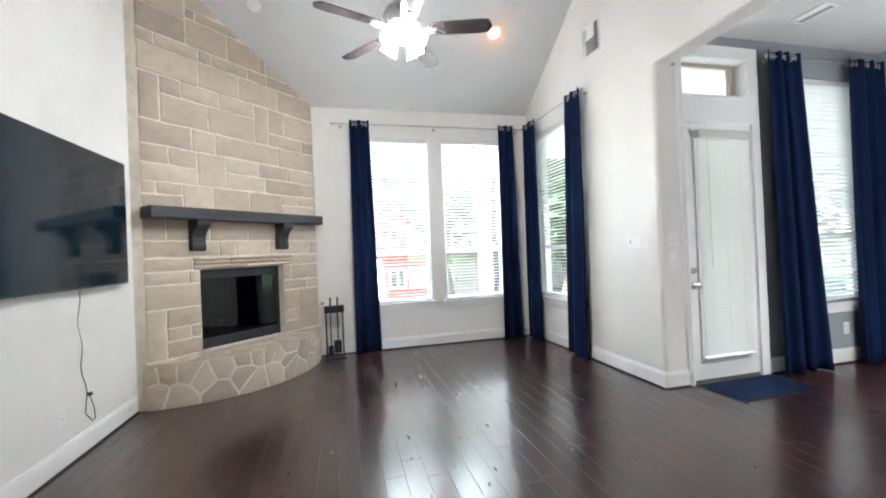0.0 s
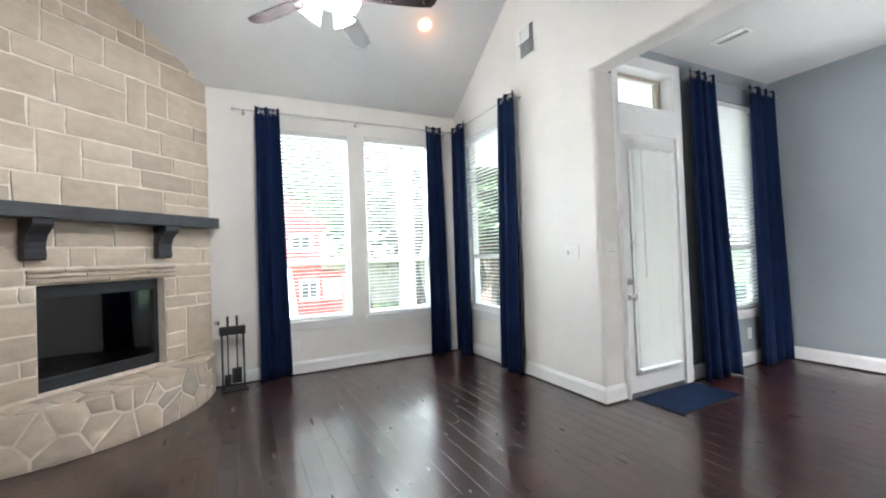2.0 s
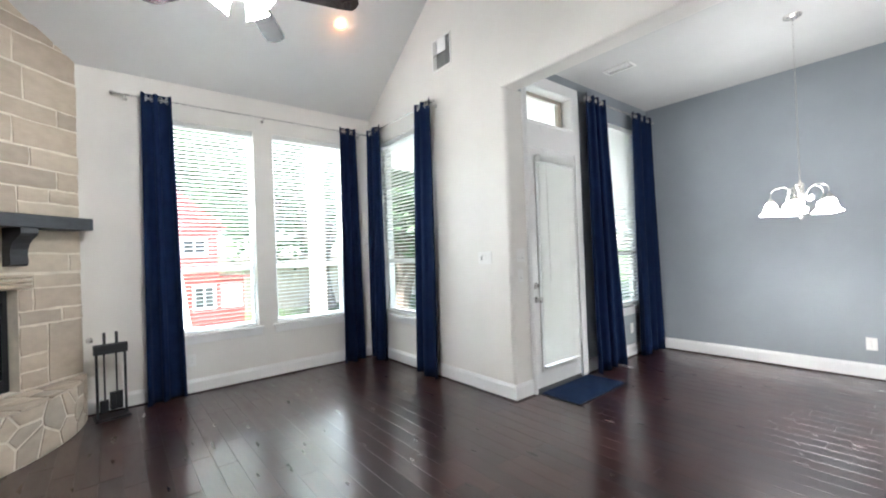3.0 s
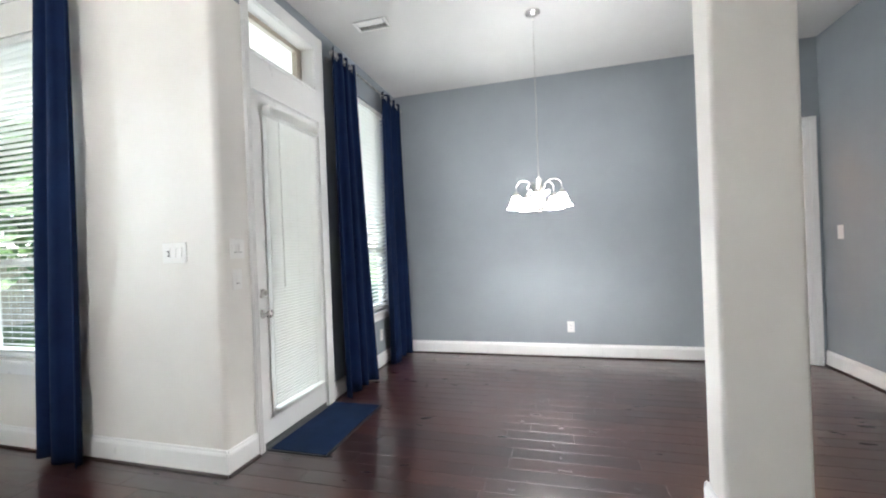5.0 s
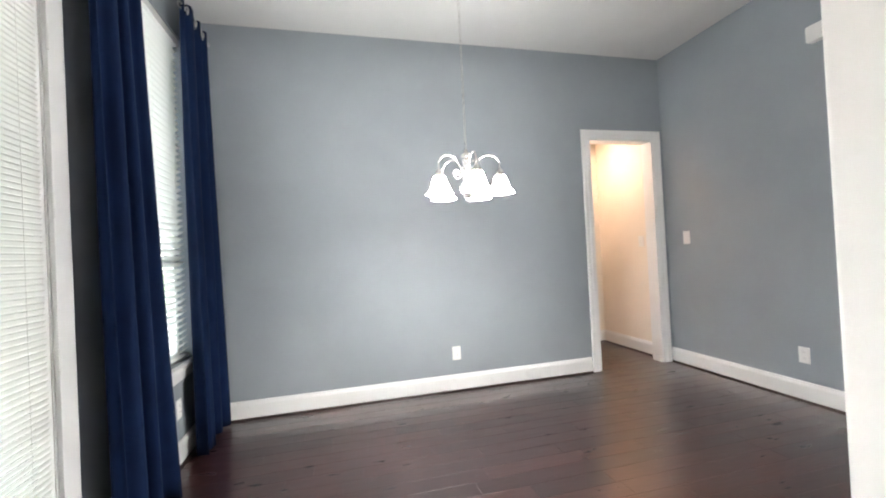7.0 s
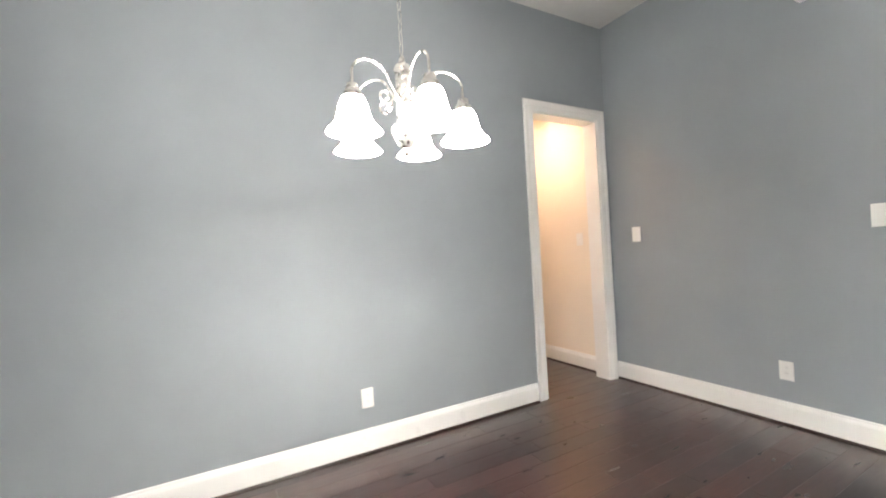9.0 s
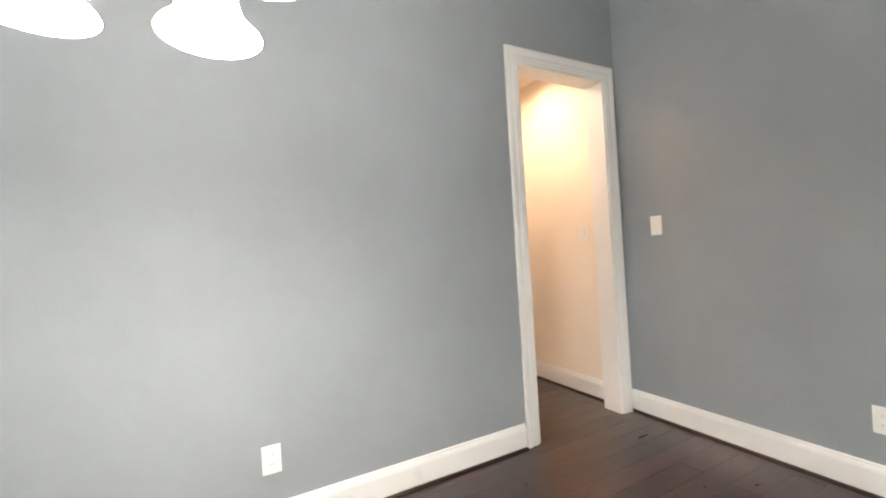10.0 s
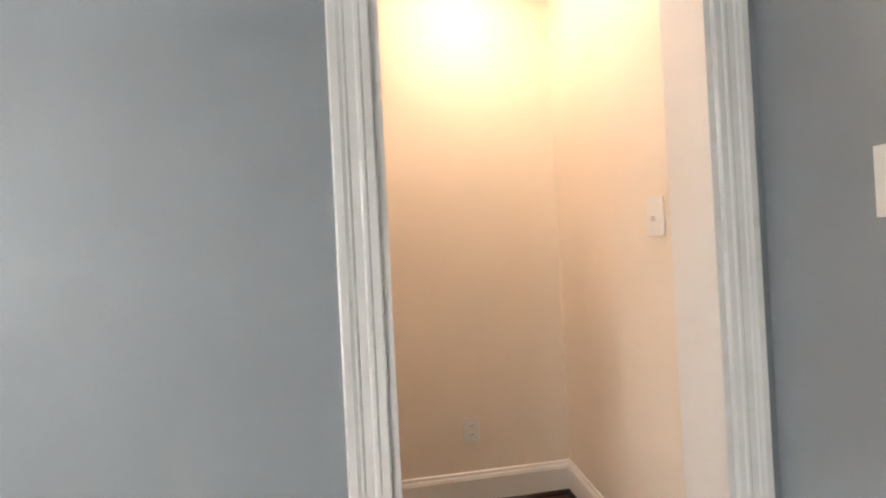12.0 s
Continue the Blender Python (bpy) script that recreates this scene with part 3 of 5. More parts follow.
for i, (a, b) in enumerate(BACK_WINDOWS):
    mm = along(M_BACK, -b)
    window_unit("window_%d" % (i + 1), mm, b - a, WIN_Z0, WIN_Z1, "tall white single-hung window with two panes")
    blind(mm, b - a, WIN_Z0, WIN_Z1, 8, "white slatted blind, lowered with open slats")
mm = along(M_NOOK, NOOK_WINDOW[0])
window_unit("window_3", mm, NOOK_WINDOW[1] - NOOK_WINDOW[0], WIN_Z0, WIN_Z1, "tall white single-hung window in the nook wall")
blind(mm, NOOK_WINDOW[1] - NOOK_WINDOW[0], WIN_Z0, WIN_Z1, 8, "white slatted blind, lowered with open slats")
mm = along(M_DOOR, -DINING_WINDOW[1])
window_unit("window_4", mm, DINING_WINDOW[1] - DINING_WINDOW[0], WIN_Z0, WIN_Z1, "tall white single-hung window in the blue wall")
blind(mm, DINING_WINDOW[1] - DINING_WINDOW[0], WIN_Z0, WIN_Z1, 38, "white slatted blind, lowered with half-open slats")

LBL = "navy blue floor-length grommet curtain, gathered to the side"
curtain(M_BACK, -0.50, -0.24, -0.56, -0.22, 0.015, 3.16, 2, 1, LBL)
curtain(M_BACK, -2.61, -2.38, -2.64, -2.33, 0.015, 3.16, 2, 2, LBL)
curtain(M_NOOK, 5.22, 5.57, 5.25, 5.61, 0.015, 3.16, 2, 3, LBL)
curtain(M_NOOK, 4.12, 4.41, 4.15, 4.55, 0.015, 3.16, 2, 4, LBL)
curtain(M_DOOR, -4.52, -4.11, -4.72, -4.14, 0.015, 3.14, 3, 5, LBL)
curtain(M_DOOR, -5.69, -5.19, -5.74, -5.18, 0.015, 3.14, 3, 6, LBL)
curtain_rod(M_BACK, -2.76, -0.05, 3.11, (-2.70, -1.43, -0.12), "long brushed nickel curtain rod on brackets above windows")
curtain_rod(M_NOOK, 4.11, 5.56, 3.11, (4.15, 5.50), "brushed nickel curtain rod above the nook window")
curtain_rod(M_DOOR, -5.74, -4.16, 3.09, (-5.68, -4.20), "brushed nickel curtain rod above the dining window")

# ---- patio door with transom ----
door = thing("patio_door", (3.6, DOOR_Y, 0), "white full-lite patio door, closed, with blind", "door", kind="")
yd = DOOR_Y + 0.004
bm = bmesh.new()
for a in ((3.212, 3.33, 0.012, 2.44), (3.90, 3.988, 0.012, 2.44), (3.33, 3.90, 0.012, 0.22), (3.33, 3.90, 2.30, 2.44)):
    box(bm, a[0], a[1], yd, yd + 0.045, a[2], a[3])
bmesh.ops.remove_doubles(bm, verts=bm.verts, dist=0.0005)
part("door_leaf", bm, TRIM, door, "white painted door leaf")
bm = bmesh.new()
for a in ((3.30, 3.345, 0.19, 2.33), (3.885, 3.93, 0.19, 2.33), (3.345, 3.885, 0.19, 0.235), (3.345, 3.885, 2.285, 2.33)):
    box(bm, a[0], a[1], yd - 0.012, yd - 0.001, a[2], a[3], 0.004)
part("lite_frame", bm, TRIM, door, "white moulded frame round the glass")
p = part("pane", boxed(3.335, 3.895, yd + 0.02, yd + 0.026, 0.225, 2.295), GLASS, door, "clear glass pane")
p.visible_shadow = False


def door_knob(z, lever, label):
    mk = Matrix.Translation((3.248, yd, z)) @ Matrix.Rotation(radians(90), 4, "X")
    prof = [(0, 0), (0.033, 0), (0.034, 0.006), (0.028, 0.012), (0.013, 0.016)]
    prof += [(0.011, 0.034), (0.020, 0.040), (0.029, 0.050), (0.031, 0.062), (0.026, 0.072), (0.012, 0.077), (0, 0.078)] if lever else [(0.020, 0.017), (0.019, 0.022), (0, 0.023)]
    k = part("door_knob" if lever else "deadbolt", lathe(bmesh.new(), prof, 24, mk), NICKEL, door, label, True)
    if not lever:
        part("thumb_turn", boxed(3.244, 3.252, yd - 0.045, yd - 0.022, z - 0.016, z + 0.016, 0.003), NICKEL, k)


door_knob(0.92, True, "brushed nickel round knob")
door_knob(1.06, False, "brushed nickel deadbolt")
for z in (0.25, 0.95, 1.55, 2.2):
    part("hinge", tube(bmesh.new(), [(3.994, DOOR_Y - 0.022, z - 0.05), (3.994, DOOR_Y - 0.022, z + 0.05)], 0.006, 8), PLATE, door, "white painted hinge")
part("sweep", boxed(3.212, 3.988, yd - 0.004, yd - 0.0005, 0.013, 0.035), VENTG, door, "grey door sweep")
M_DB = Matrix(((-1, 0, 0, 0), (0, -1, 0, yd - 0.016), (0, 0, 1, 0), (0, 0, 0, 1)))
blind(along(M_DB, -3.915), 0.615, 0.225, 2.372, 66, "white slatted blind on the patio door, nearly shut", 0.0215, 0.022, 0.025, 0.53, 0.078)
# white surround round door and transom
m, ln = run_frame((4.10, DOOR_Y - 0.018), (3.135, DOOR_Y - 0.018))
surround = setting("door_surround", wall_slab(bmesh.new(), m, ln, 0, 3.19, 0.0175, [(4.10 - 4.0, 4.10 - 3.2, -1, 2.45), (4.10 - TRANSOM[1] + 0.001, 4.10 - TRANSOM[0] - 0.001, TRANSOM[2] + 0.001, TRANSOM[3] - 0.001)]), TRIM, "white painted surround of patio door and transom", "trim")
for x0 in (3.137, 3.152, 3.168):
    part("casing_bead", boxed(x0, x0 + 0.010, DOOR_Y - 0.030, DOOR_Y - 0.0185, 0.002, 3.06, 0.003), TRIM, surround)
part("head_lip", boxed(TRANSOM[0], TRANSOM[1] + 0.015, DOOR_Y - 0.028, DOOR_Y - 0.0185, TRANSOM[2] - 0.024, TRANSOM[2] - 0.002, 0.003), TRIM, surround)
for a, b, c, d in ((3.196, 3.210, 0, 2.454), (3.990, 4.004, 0, 2.454), (3.210, 3.990, 2.442, 2.454)):
    part("jamb", boxed(a, b, DOOR_Y + 0.001, DOOR_Y + 0.155, c + 0.001, d), TRIM, surround)
setting("threshold", boxed(3.21, 3.99, DOOR_Y - 0.015, DOOR_Y + 0.155, -0.010, 0.010, 0.003), VENTG, "grey metal threshold", "threshold")
t0, t1, z0, z1 = TRANSOM
for a, b, c, d in ((t0 + 0.0005, t0 + 0.006, z0 + 0.001, z1 - 0.001), (t1 - 0.006, t1 - 0.0005, z0 + 0.001, z1 - 0.001), (t0 + 0.006, t1 - 0.006, z0 + 0.001, z0 + 0.006), (t0 + 0.006, t1 - 0.006, z1 - 0.006, z1 - 0.001)):
    part("reveal_liner", boxed(a, b, DOOR_Y - 0.001, DOOR_Y + 0.109, c, d), TRIM, surround)
tw = tagged(place_empty("window_5", ((t0 + t1) / 2, DOOR_Y, z0)), "transom window in a deep white reveal over the door", "window", kind="structure")
bm = bmesh.new()
for a, b, c, d in ((t0 + 0.002, t0 + 0.045, z0 + 0.002, z1 - 0.002), (t1 - 0.075, t1 - 0.002, z0 + 0.002, z1 - 0.002), (t0 + 0.045, t1 - 0.075, z0 + 0.002, z0 + 0.03), (t0 + 0.045, t1 - 0.075, z1 - 0.045, z1 - 0.002)):
    box(bm, a, b, DOOR_Y + 0.11, DOOR_Y + 0.155, c, d, 0.003)
part("window_frame", bm, surface("tan_window_frame", (0.42, 0.37, 0.30), 0.5), tw, "tan window frame")
p = part("pane", boxed(t0 + 0.043, t1 - 0.073, DOOR_Y + 0.130, DOOR_Y + 0.136, z0 + 0.028, z1 - 0.043), GLASS, tw, "clear glass pane")
p.visible_shadow = False

# cased doorway in the far wall
CY0, CY1, CZ = -1.290, -0.500, 2.41
PROFILE = ((0, 0.001), (0, 0.009), (0.004, 0.011), (0.019, 0.011), (0.024, 0.0135), (0.030, 0.0135), (0.035, 0.0115), (0.051, 0.0115), (0.056, 0.0145), (0.061, 0.015), (0.068, 0.018), (0.083, 0.018), (0.088, 0.015), (0.088, 0.001))
bm = bmesh.new()
rings = []
for corner in range(4):
    ring = []
    for w, h in PROFILE:
        y = CY1 + w if corner < 2 else CY0 - w
        z = CZ + w if corner in (1, 2) else 0.001
        ring.append(bm.verts.new((FAR_X - h, y, z)))
    rings.append(ring)
for a, b in zip(rings, rings[1:]):
    for k in range(len(PROFILE)):
        q = (k + 1) % len(PROFILE)
        bm.faces.new((a[k], a[q], b[q], b[k]))
bm.faces.new(rings[0]), bm.faces.new(rings[-1])
casing = setting("door_casing", bm, TRIM, "white fluted casing round the open doorway", "trim")
for y0, y1, z0, z1 in ((CY1 - 0.018, CY1 - 0.0005, 0, CZ - 0.001), (CY0 + 0.0005, CY0 + 0.018, 0, CZ - 0.001), (CY0 + 0.018, CY1 - 0.018, CZ - 0.018, CZ - 0.001)):
    part("jamb", boxed(FAR_X - 0.002, FAR_X + 0.146, y0, y1, z0 + 0.001, z1), TRIM, casing)

# ---- fireplace ----
F0, FD, FN = Vector((-1.77, 4.18, 0)), Vector((math.sqrt(0.5), math.sqrt(0.5), 0)), Vector((math.sqrt(0.5), -math.sqrt(0.5), 0))
M_FIRE = Matrix(((FD.x, FN.x, 0, F0.x), (FD.y, FN.y, 0, F0.y), (0, 0, 1, 0), (0, 0, 0, 1)))
S0, S1, FB = 0.125, 2.16, (0.63, 1.63, 0.418, 1.252)
# the mortared breast: face on local y = -0.014
m, ln = run_frame((F0 + FD * S1 - FN * 0.014).to_tuple(), (F0 + FD * S0 - FN * 0.014).to_tuple())
bm = wall_slab(bmesh.new(), m, ln, 0, 5.3, 0.16, [(S1 - FB[1], S1 - FB[0], FB[2], FB[3])])
c = F0 + FD * S0 - FN * 0.014
prism(bm, [(TV_X, c.y - 0.004), (c.x, c.y), (c.x - 0.16 * FN.x, c.y - 0.16 * FN.y), (TV_X, 4.42)], 0, 5.3)
breast = setting("chimney_breast", cut_under_vault(bm), MORTAR, "corner chimney breast of buff ashlar limestone", "fireplace wall")
HEARTH_Z, SAG, CHORD = 0.40, 0.46, 2.06
ARC_R = (CHORD * CHORD / 4 + SAG * SAG) / (2 * SAG)
ARC_C = (S0 - 0.02 + CHORD / 2, SAG - ARC_R)
ARC_A = math.asin(CHORD / 2 / ARC_R)


def arc_point(u, out=0.0):
    """u from 0 to 1 along the hearth's curved front, local fireplace axes."""
    a = -ARC_A + 2 * ARC_A * u
    return ARC_C[0] + (ARC_R + out) * math.sin(a), ARC_C[1] + (ARC_R + out) * math.cos(a)


bm = prism(bmesh.new(), [arc_point(i / 40) for i in range(41)] + [(S1, -0.01), (S0, -0.01)], 0, HEARTH_Z, M_FIRE)
hearth = tagged(part("hearth", bm, MORTAR), "raised curved hearth of buff flagstone and pale mortar", "hearth", kind="structure")

# firebox
fire = thing("firebox", M_FIRE @ Vector((1.085, -0.02, 0.44)), "black metal firebox set in the stone", "fireplace")


def fire_part(name, bm, material, label="", parent=None):
    bmesh.ops.transform(bm, matrix=M_FIRE, verts=bm.verts)
    return part(name, bm, material, parent or fire, label)


bm = bmesh.new()
a, b, z0, z1 = FB[0] + 0.003, FB[1] - 0.003, FB[2] + 0.003, FB[3] - 0.003
for q in ((a, a + 0.035, z0, z1), (b - 0.035, b, z0, z1), (a + 0.035, b - 0.035, z0, z0 + 0.10), (a + 0.035, b - 0.035, z1 - 0.10, z1)):
    box(bm, q[0], q[1], -0.13, -0.105, q[2], q[3], 0.004)
fire_part("surround_frame", bm, IRON, "black metal face frame")
for z in (z0 + 0.03, z0 + 0.055, z0 + 0.08, z1 - 0.075, z1 - 0.05, z1 - 0.025):
    fire_part("louver", boxed(a + 0.04, b - 0.04, -0.105, -0.096, z - 0.008, z + 0.006, 0.002), IRON)
bm = bmesh.new()
bx = ((a + 0.035, a + 0.045, -0.45, -0.13, z0, z1), (b - 0.045, b - 0.035, -0.45, -0.13, z0, z1), (a + 0.045, b - 0.045, -0.45, -0.44, z0, z1), (a + 0.045, b - 0.045, -0.44, -0.13, z0, z0 + 0.09), (a + 0.045, b - 0.045, -0.44, -0.13, z1 - 0.03, z1))
for q in bx:
    box(bm, *q)
fire_part("fire_chamber", bm, SOOT, "dark sooty chamber")
for k, (u0, u1, y, z, r) in enumerate(((0.80, 1.38, -0.24, 0.585, 0.045), (0.84, 1.34, -0.33, 0.60, 0.05), (0.90, 1.30, -0.27, 0.66, 0.04))):
    pts = [(u0 + (u1 - u0) * i / 6, y + 0.02 * math.sin(i * 1.7 + k), z + 0.008 * math.cos(i * 2.1 + k)) for i in range(7)]
    fire_part("log", tube(bmesh.new(), pts, [r * (0.92 + 0.08 * math.sin(i * 2.3 + k)) for i in range(7)], 9), SOOT, "charred log")
bm = boxed(a + 0.036, b - 0.036, -0.128, -0.124, z0 + 0.101, z1 - 0.101)
fire_part("glass_front", bm, pane_material("smoked_glass", (0.32, 0.34, 0.38), 0.055), "smoked glass front")

# mantel shelf on two corbels
mantel = thing("mantel_shelf", M_FIRE @ Vector((1.1, 0, 1.74)), "charcoal-stained timber mantel shelf on two corbels", "mantel")
bm = boxed(0.112, 2.098, -0.005, 0.20, 1.752, 1.860, 0.006)
bmesh.ops.transform(bm, matrix=M_FIRE, verts=bm.verts)
part("shelf", bm, MANTEL, mantel)
for u in (0.525, 1.520):
    prof = [(0, 1.445), (0.055, 1.445), (0.075, 1.46), (0.078, 1.49), (0.070, 1.53), (0.075, 1.58), (0.095, 1.63), (0.13, 1.665), (0.165, 1.69), (0.175, 1.71), (0.175, 1.752), (0, 1.752)]
    bm = prism(bmesh.new(), prof, u, u + 0.13, M_FIRE @ Matrix(((0, 0, 1, 0), (1, 0, 0, 0), (0, 1, 0, 0), (0, 0, 0, 1))))
    part("corbel", bm, MANTEL, mantel, "scrolled charcoal corbel")

# ---- television and its cable ----
tv = thing("television", (TV_X + 0.04, 3.13, 1.18), "large black flat-screen television mounted on the wall", "television")
part("cabinet", boxed(TV_X + 0.03, TV_X + 0.075, 2.24, 4.02, 1.18, 2.195, 0.006), BEZEL, tv, "black plastic back shell")
part("screen", boxed(TV_X + 0.0755, TV_X + 0.080, 2.25, 4.01, 1.195, 2.187), SCREEN, tv, "glossy black screen")
part("wall_bracket", boxed(TV_X + 0.001, TV_X + 0.03, 2.85, 3.4, 1.5, 1.9), IRON, tv)
cable = thing("power_cable", (TV_X + 0.02, 3.44, 0.2), "thin black power cable hanging from the television", "cable")
pts = [(TV_X + 0.03, 3.42 + 0.02 * math.sin(i * 0.9) + 0.05 * max(0, i - 8) / 10, 1.20 - 0.048 * i) for i in range(20)]
pts += [(TV_X + 0.03, 3.50 + 0.015 * i, 0.25 - 0.02 * i) for i in range(1, 3)] + [(TV_X + 0.035, 3.56, 0.22), (TV_X + 0.035, 3.55, 0.30), (TV_X + 0.03, 3.51, 0.40)]
part("cord", tube(bmesh.new(), pts, 0.0035, 6), BEZEL, cable, smooth=True)
part("plug", boxed(TV_X + 0.02, TV_X + 0.045, 3.495, 3.525, 0.40, 0.425, 0.004), BEZEL, cable, "black plug")

# ---- fireplace tools ----
tools = thing("fireplace_tool_set", (-0.05, 5.50, 0), "black iron fireplace tool set on its stand", "fireplace tools")
T = Matrix.Translation((-0.05, 5.50, 0)) @ Matrix.Rotation(radians(8), 4, "Z")


def tool_part(name, bm, label=""):
    bmesh.ops.transform(bm, matrix=T, verts=bm.verts)
    part(name, bm, IRON, tools, label)


tool_part("base_plate", boxed(-0.13, 0.13, -0.09, 0.09, 0.001, 0.022, 0.004))
for x in (-0.105, 0.105):
    tool_part("upright", boxed(x - 0.010, x + 0.010, -0.010, 0.010, 0.022, 0.60, 0.002))
tool_part("cross_head", boxed(-0.125, 0.125, -0.035, 0.035, 0.60, 0.69, 0.004))
for x in (-0.045, 0.045):
    tool_part("tool_shaft", boxed(x - 0.007, x + 0.007, 0.036, 0.050, 0.10, 0.62, 0.002))
    tool_part("handle", boxed(x - 0.011, x + 0.011, -0.011, 0.011, 0.69, 0.80, 0.003))
tool_part("shovel_pan", prism(bmesh.new(), [(0.0, 0.05), (0.09, 0.05), (0.095, 0.09), (-0.005, 0.09)], 0.06, 0.22))
tool_part("brush", prism(bmesh.new(), [(-0.075, 0.03), (-0.02, 0.03), (-0.015, 0.075), (-0.08, 0.075)], 0.05, 0.16))

# ---- ceiling fan ----
FX, FY, FZ = 0.57, 2.95, 2.97
fan = thing("ceiling_fan", (FX, FY, RIDGE_Z), "five-blade dark walnut ceiling fan with lit glass shades", "ceiling fan")
C = Matrix.Translation((FX, FY, 0))
part("canopy", lathe(bmesh.new(), [(0, RIDGE_Z), (0.075, RIDGE_Z), (0.07, RIDGE_Z - 0.05), (0.03, RIDGE_Z - 0.10), (0, RIDGE_Z - 0.10)], 24, C), NICKEL, fan, smooth=True)
part("downrod", tube(bmesh.new(), [(FX, FY, RIDGE_Z - 0.08), (FX, FY, FZ + 0.2)], 0.013, 12), NICKEL, fan, smooth=True)
part("motor_housing", lathe(bmesh.new(), [(0, FZ + 0.22), (0.04, FZ + 0.21), (0.06, FZ + 0.17), (0.115, FZ + 0.15), (0.14, FZ + 0.11), (0.145, FZ + 0.05), (0.13, FZ + 0.015), (0.085, FZ + 0.0), (0.07, FZ - 0.04), (0.075, FZ - 0.07), (0.05, FZ - 0.09), (0, FZ - 0.09)], 32, C), NICKEL, fan, "brushed nickel housing", True)
for k in range(16):
    a = 2 * math.pi * k / 16
    part("vent_slot", boxed(-0.006, 0.006, -0.002, 0.002, -0.022, 0.022, 0, C @ Matrix.Translation((0.1315 * math.cos(a), 0.1315 * math.sin(a), FZ + 0.028)) @ Matrix.Rotation(a + math.pi / 2, 4, "Z") @ Matrix.Rotation(radians(-28), 4, "X")), SLOT, fan)
for k in range(5):
    R = C @ Matrix.Rotation(radians(56 + 72 * k), 4, "Z")
    outline = [(0.19, -0.048), (0.30, -0.062), (0.56, -0.068), (0.625, -0.062), (0.645, -0.035), (0.655, 0.0), (0.645, 0.035), (0.625, 0.062), (0.56, 0.068), (0.30, 0.062), (0.19, 0.048)]
    bl = part("blade", prism(bmesh.new(), outline, -0.004, 0.004, R @ Matrix.Translation((0, 0, FZ)) @ Matrix.Rotation(radians(-12), 4, "X")), BLADE, fan, "dark walnut blade")
    bm = tube(bmesh.new(), [R @ Vector(p) for p in ((0.10, 0, FZ + 0.01), (0.14, 0.012, FZ - 0.01), (0.19, 0.02, FZ - 0.012), (0.25, 0.012, FZ - 0.008))], 0.010, 8)
    tube(bm, [R @ Vector(p) for p in ((0.10, 0, FZ + 0.01), (0.14, -0.012, FZ - 0.01), (0.19, -0.02, FZ - 0.012), (0.25, -0.012, FZ - 0.008))], 0.010, 8)
    part("blade_iron", bm, NICKEL, bl, "nickel blade bracket", True)
bell = [(0.018, 0.0), (0.028, -0.005), (0.038, -0.027), (0.044, -0.054), (0.053, -0.076), (0.066, -0.094), (0.062, -0.094), (0.049, -0.074), (0.040, -0.052), (0.034, -0.027), (0.016, -0.004)]
for k in range(4):
    a = radians(40 + 90 * k)
    at = C @ Matrix.Translation((0.085 * math.cos(a), 0.085 * math.sin(a), FZ - 0.055)) @ Matrix.Rotation(a, 4, "Z") @ Matrix.Rotation(radians(-42), 4, "Y")
    part("light_shade", lathe(bmesh.new(), bell, 24, at), FANB, fan, "lit frosted glass bell shade", True)
    part("lamp_holder", lathe(bmesh.new(), [(0, 0.05), (0.018, 0.05), (0.026, 0.02), (0.026, -0.004), (0, -0.004)], 16, at), NICKEL, fan, smooth=True)
part("pull_chain", tube(bmesh.new(), [(FX + 0.02, FY - 0.03, FZ - 0.08), (FX + 0.02, FY - 0.03, FZ - 0.24)], 0.002, 5), NICKEL, fan)

# ---- chandelier ----
ch = thing("chandelier", (CX, CYY, DIN_Z), "brushed nickel five-arm chandelier with lit bell shades", "chandelier")
C = Matrix.Translation((CX, CYY, 0))
part("canopy", lathe(bmesh.new(), [(0, DIN_Z - 0.0005), (0.065, DIN_Z - 0.0005), (0.062, DIN_Z - 0.015), (0.035, DIN_Z - 0.03), (0.01, DIN_Z - 0.04), (0, DIN_Z - 0.04)], 24, C), NICKEL, ch, smooth=True)
z, k = DIN_Z - 0.04, 0
CH_TOP = 1.92
while z > CH_TOP:
    ring = [(0.007 * math.cos(q), 0, 0.020 * math.sin(q)) for q in [2 * math.pi * i / 10 for i in range(10)]]
    R = Matrix.Translation((CX, CYY, z - 0.018)) @ Matrix.Rotation(radians(90 * (k % 2) + 20), 4, "Z")
    part("chain_link", tube(bmesh.new(), [R @ Vector(p) for p in ring], 0.0015, 5, True), NICKEL, ch)
    z -= 0.036
    k += 1
part("body", lathe(bmesh.new(), [(0, 1.915), (0.008, 1.91), (0.010, 1.89), (0.022, 1.882), (0.030, 1.868), (0.026, 1.855), (0.024, 1.845), (0.026, 1.70), (0.030, 1.695), (0.042, 1.685), (0.045, 1.67), (0.036, 1.645), (0.026, 1.625), (0.022, 1.615), (0.013, 1.61), (0.014, 1.60), (0.009, 1.59), (0.0, 1.582)], 24, C), NICKEL, ch, "turned nickel column", True)
shade = [(0.022, 0.0), (0.033, -0.006), (0.041, -0.026), (0.047, -0.052), (0.052, -0.070), (0.062, -0.086), (0.076, -0.098), (0.081, -0.106), (0.077, -0.106), (0.058, -0.088), (0.047, -0.068), (0.042, -0.050), (0.036, -0.026), (0.018, -0.005)]
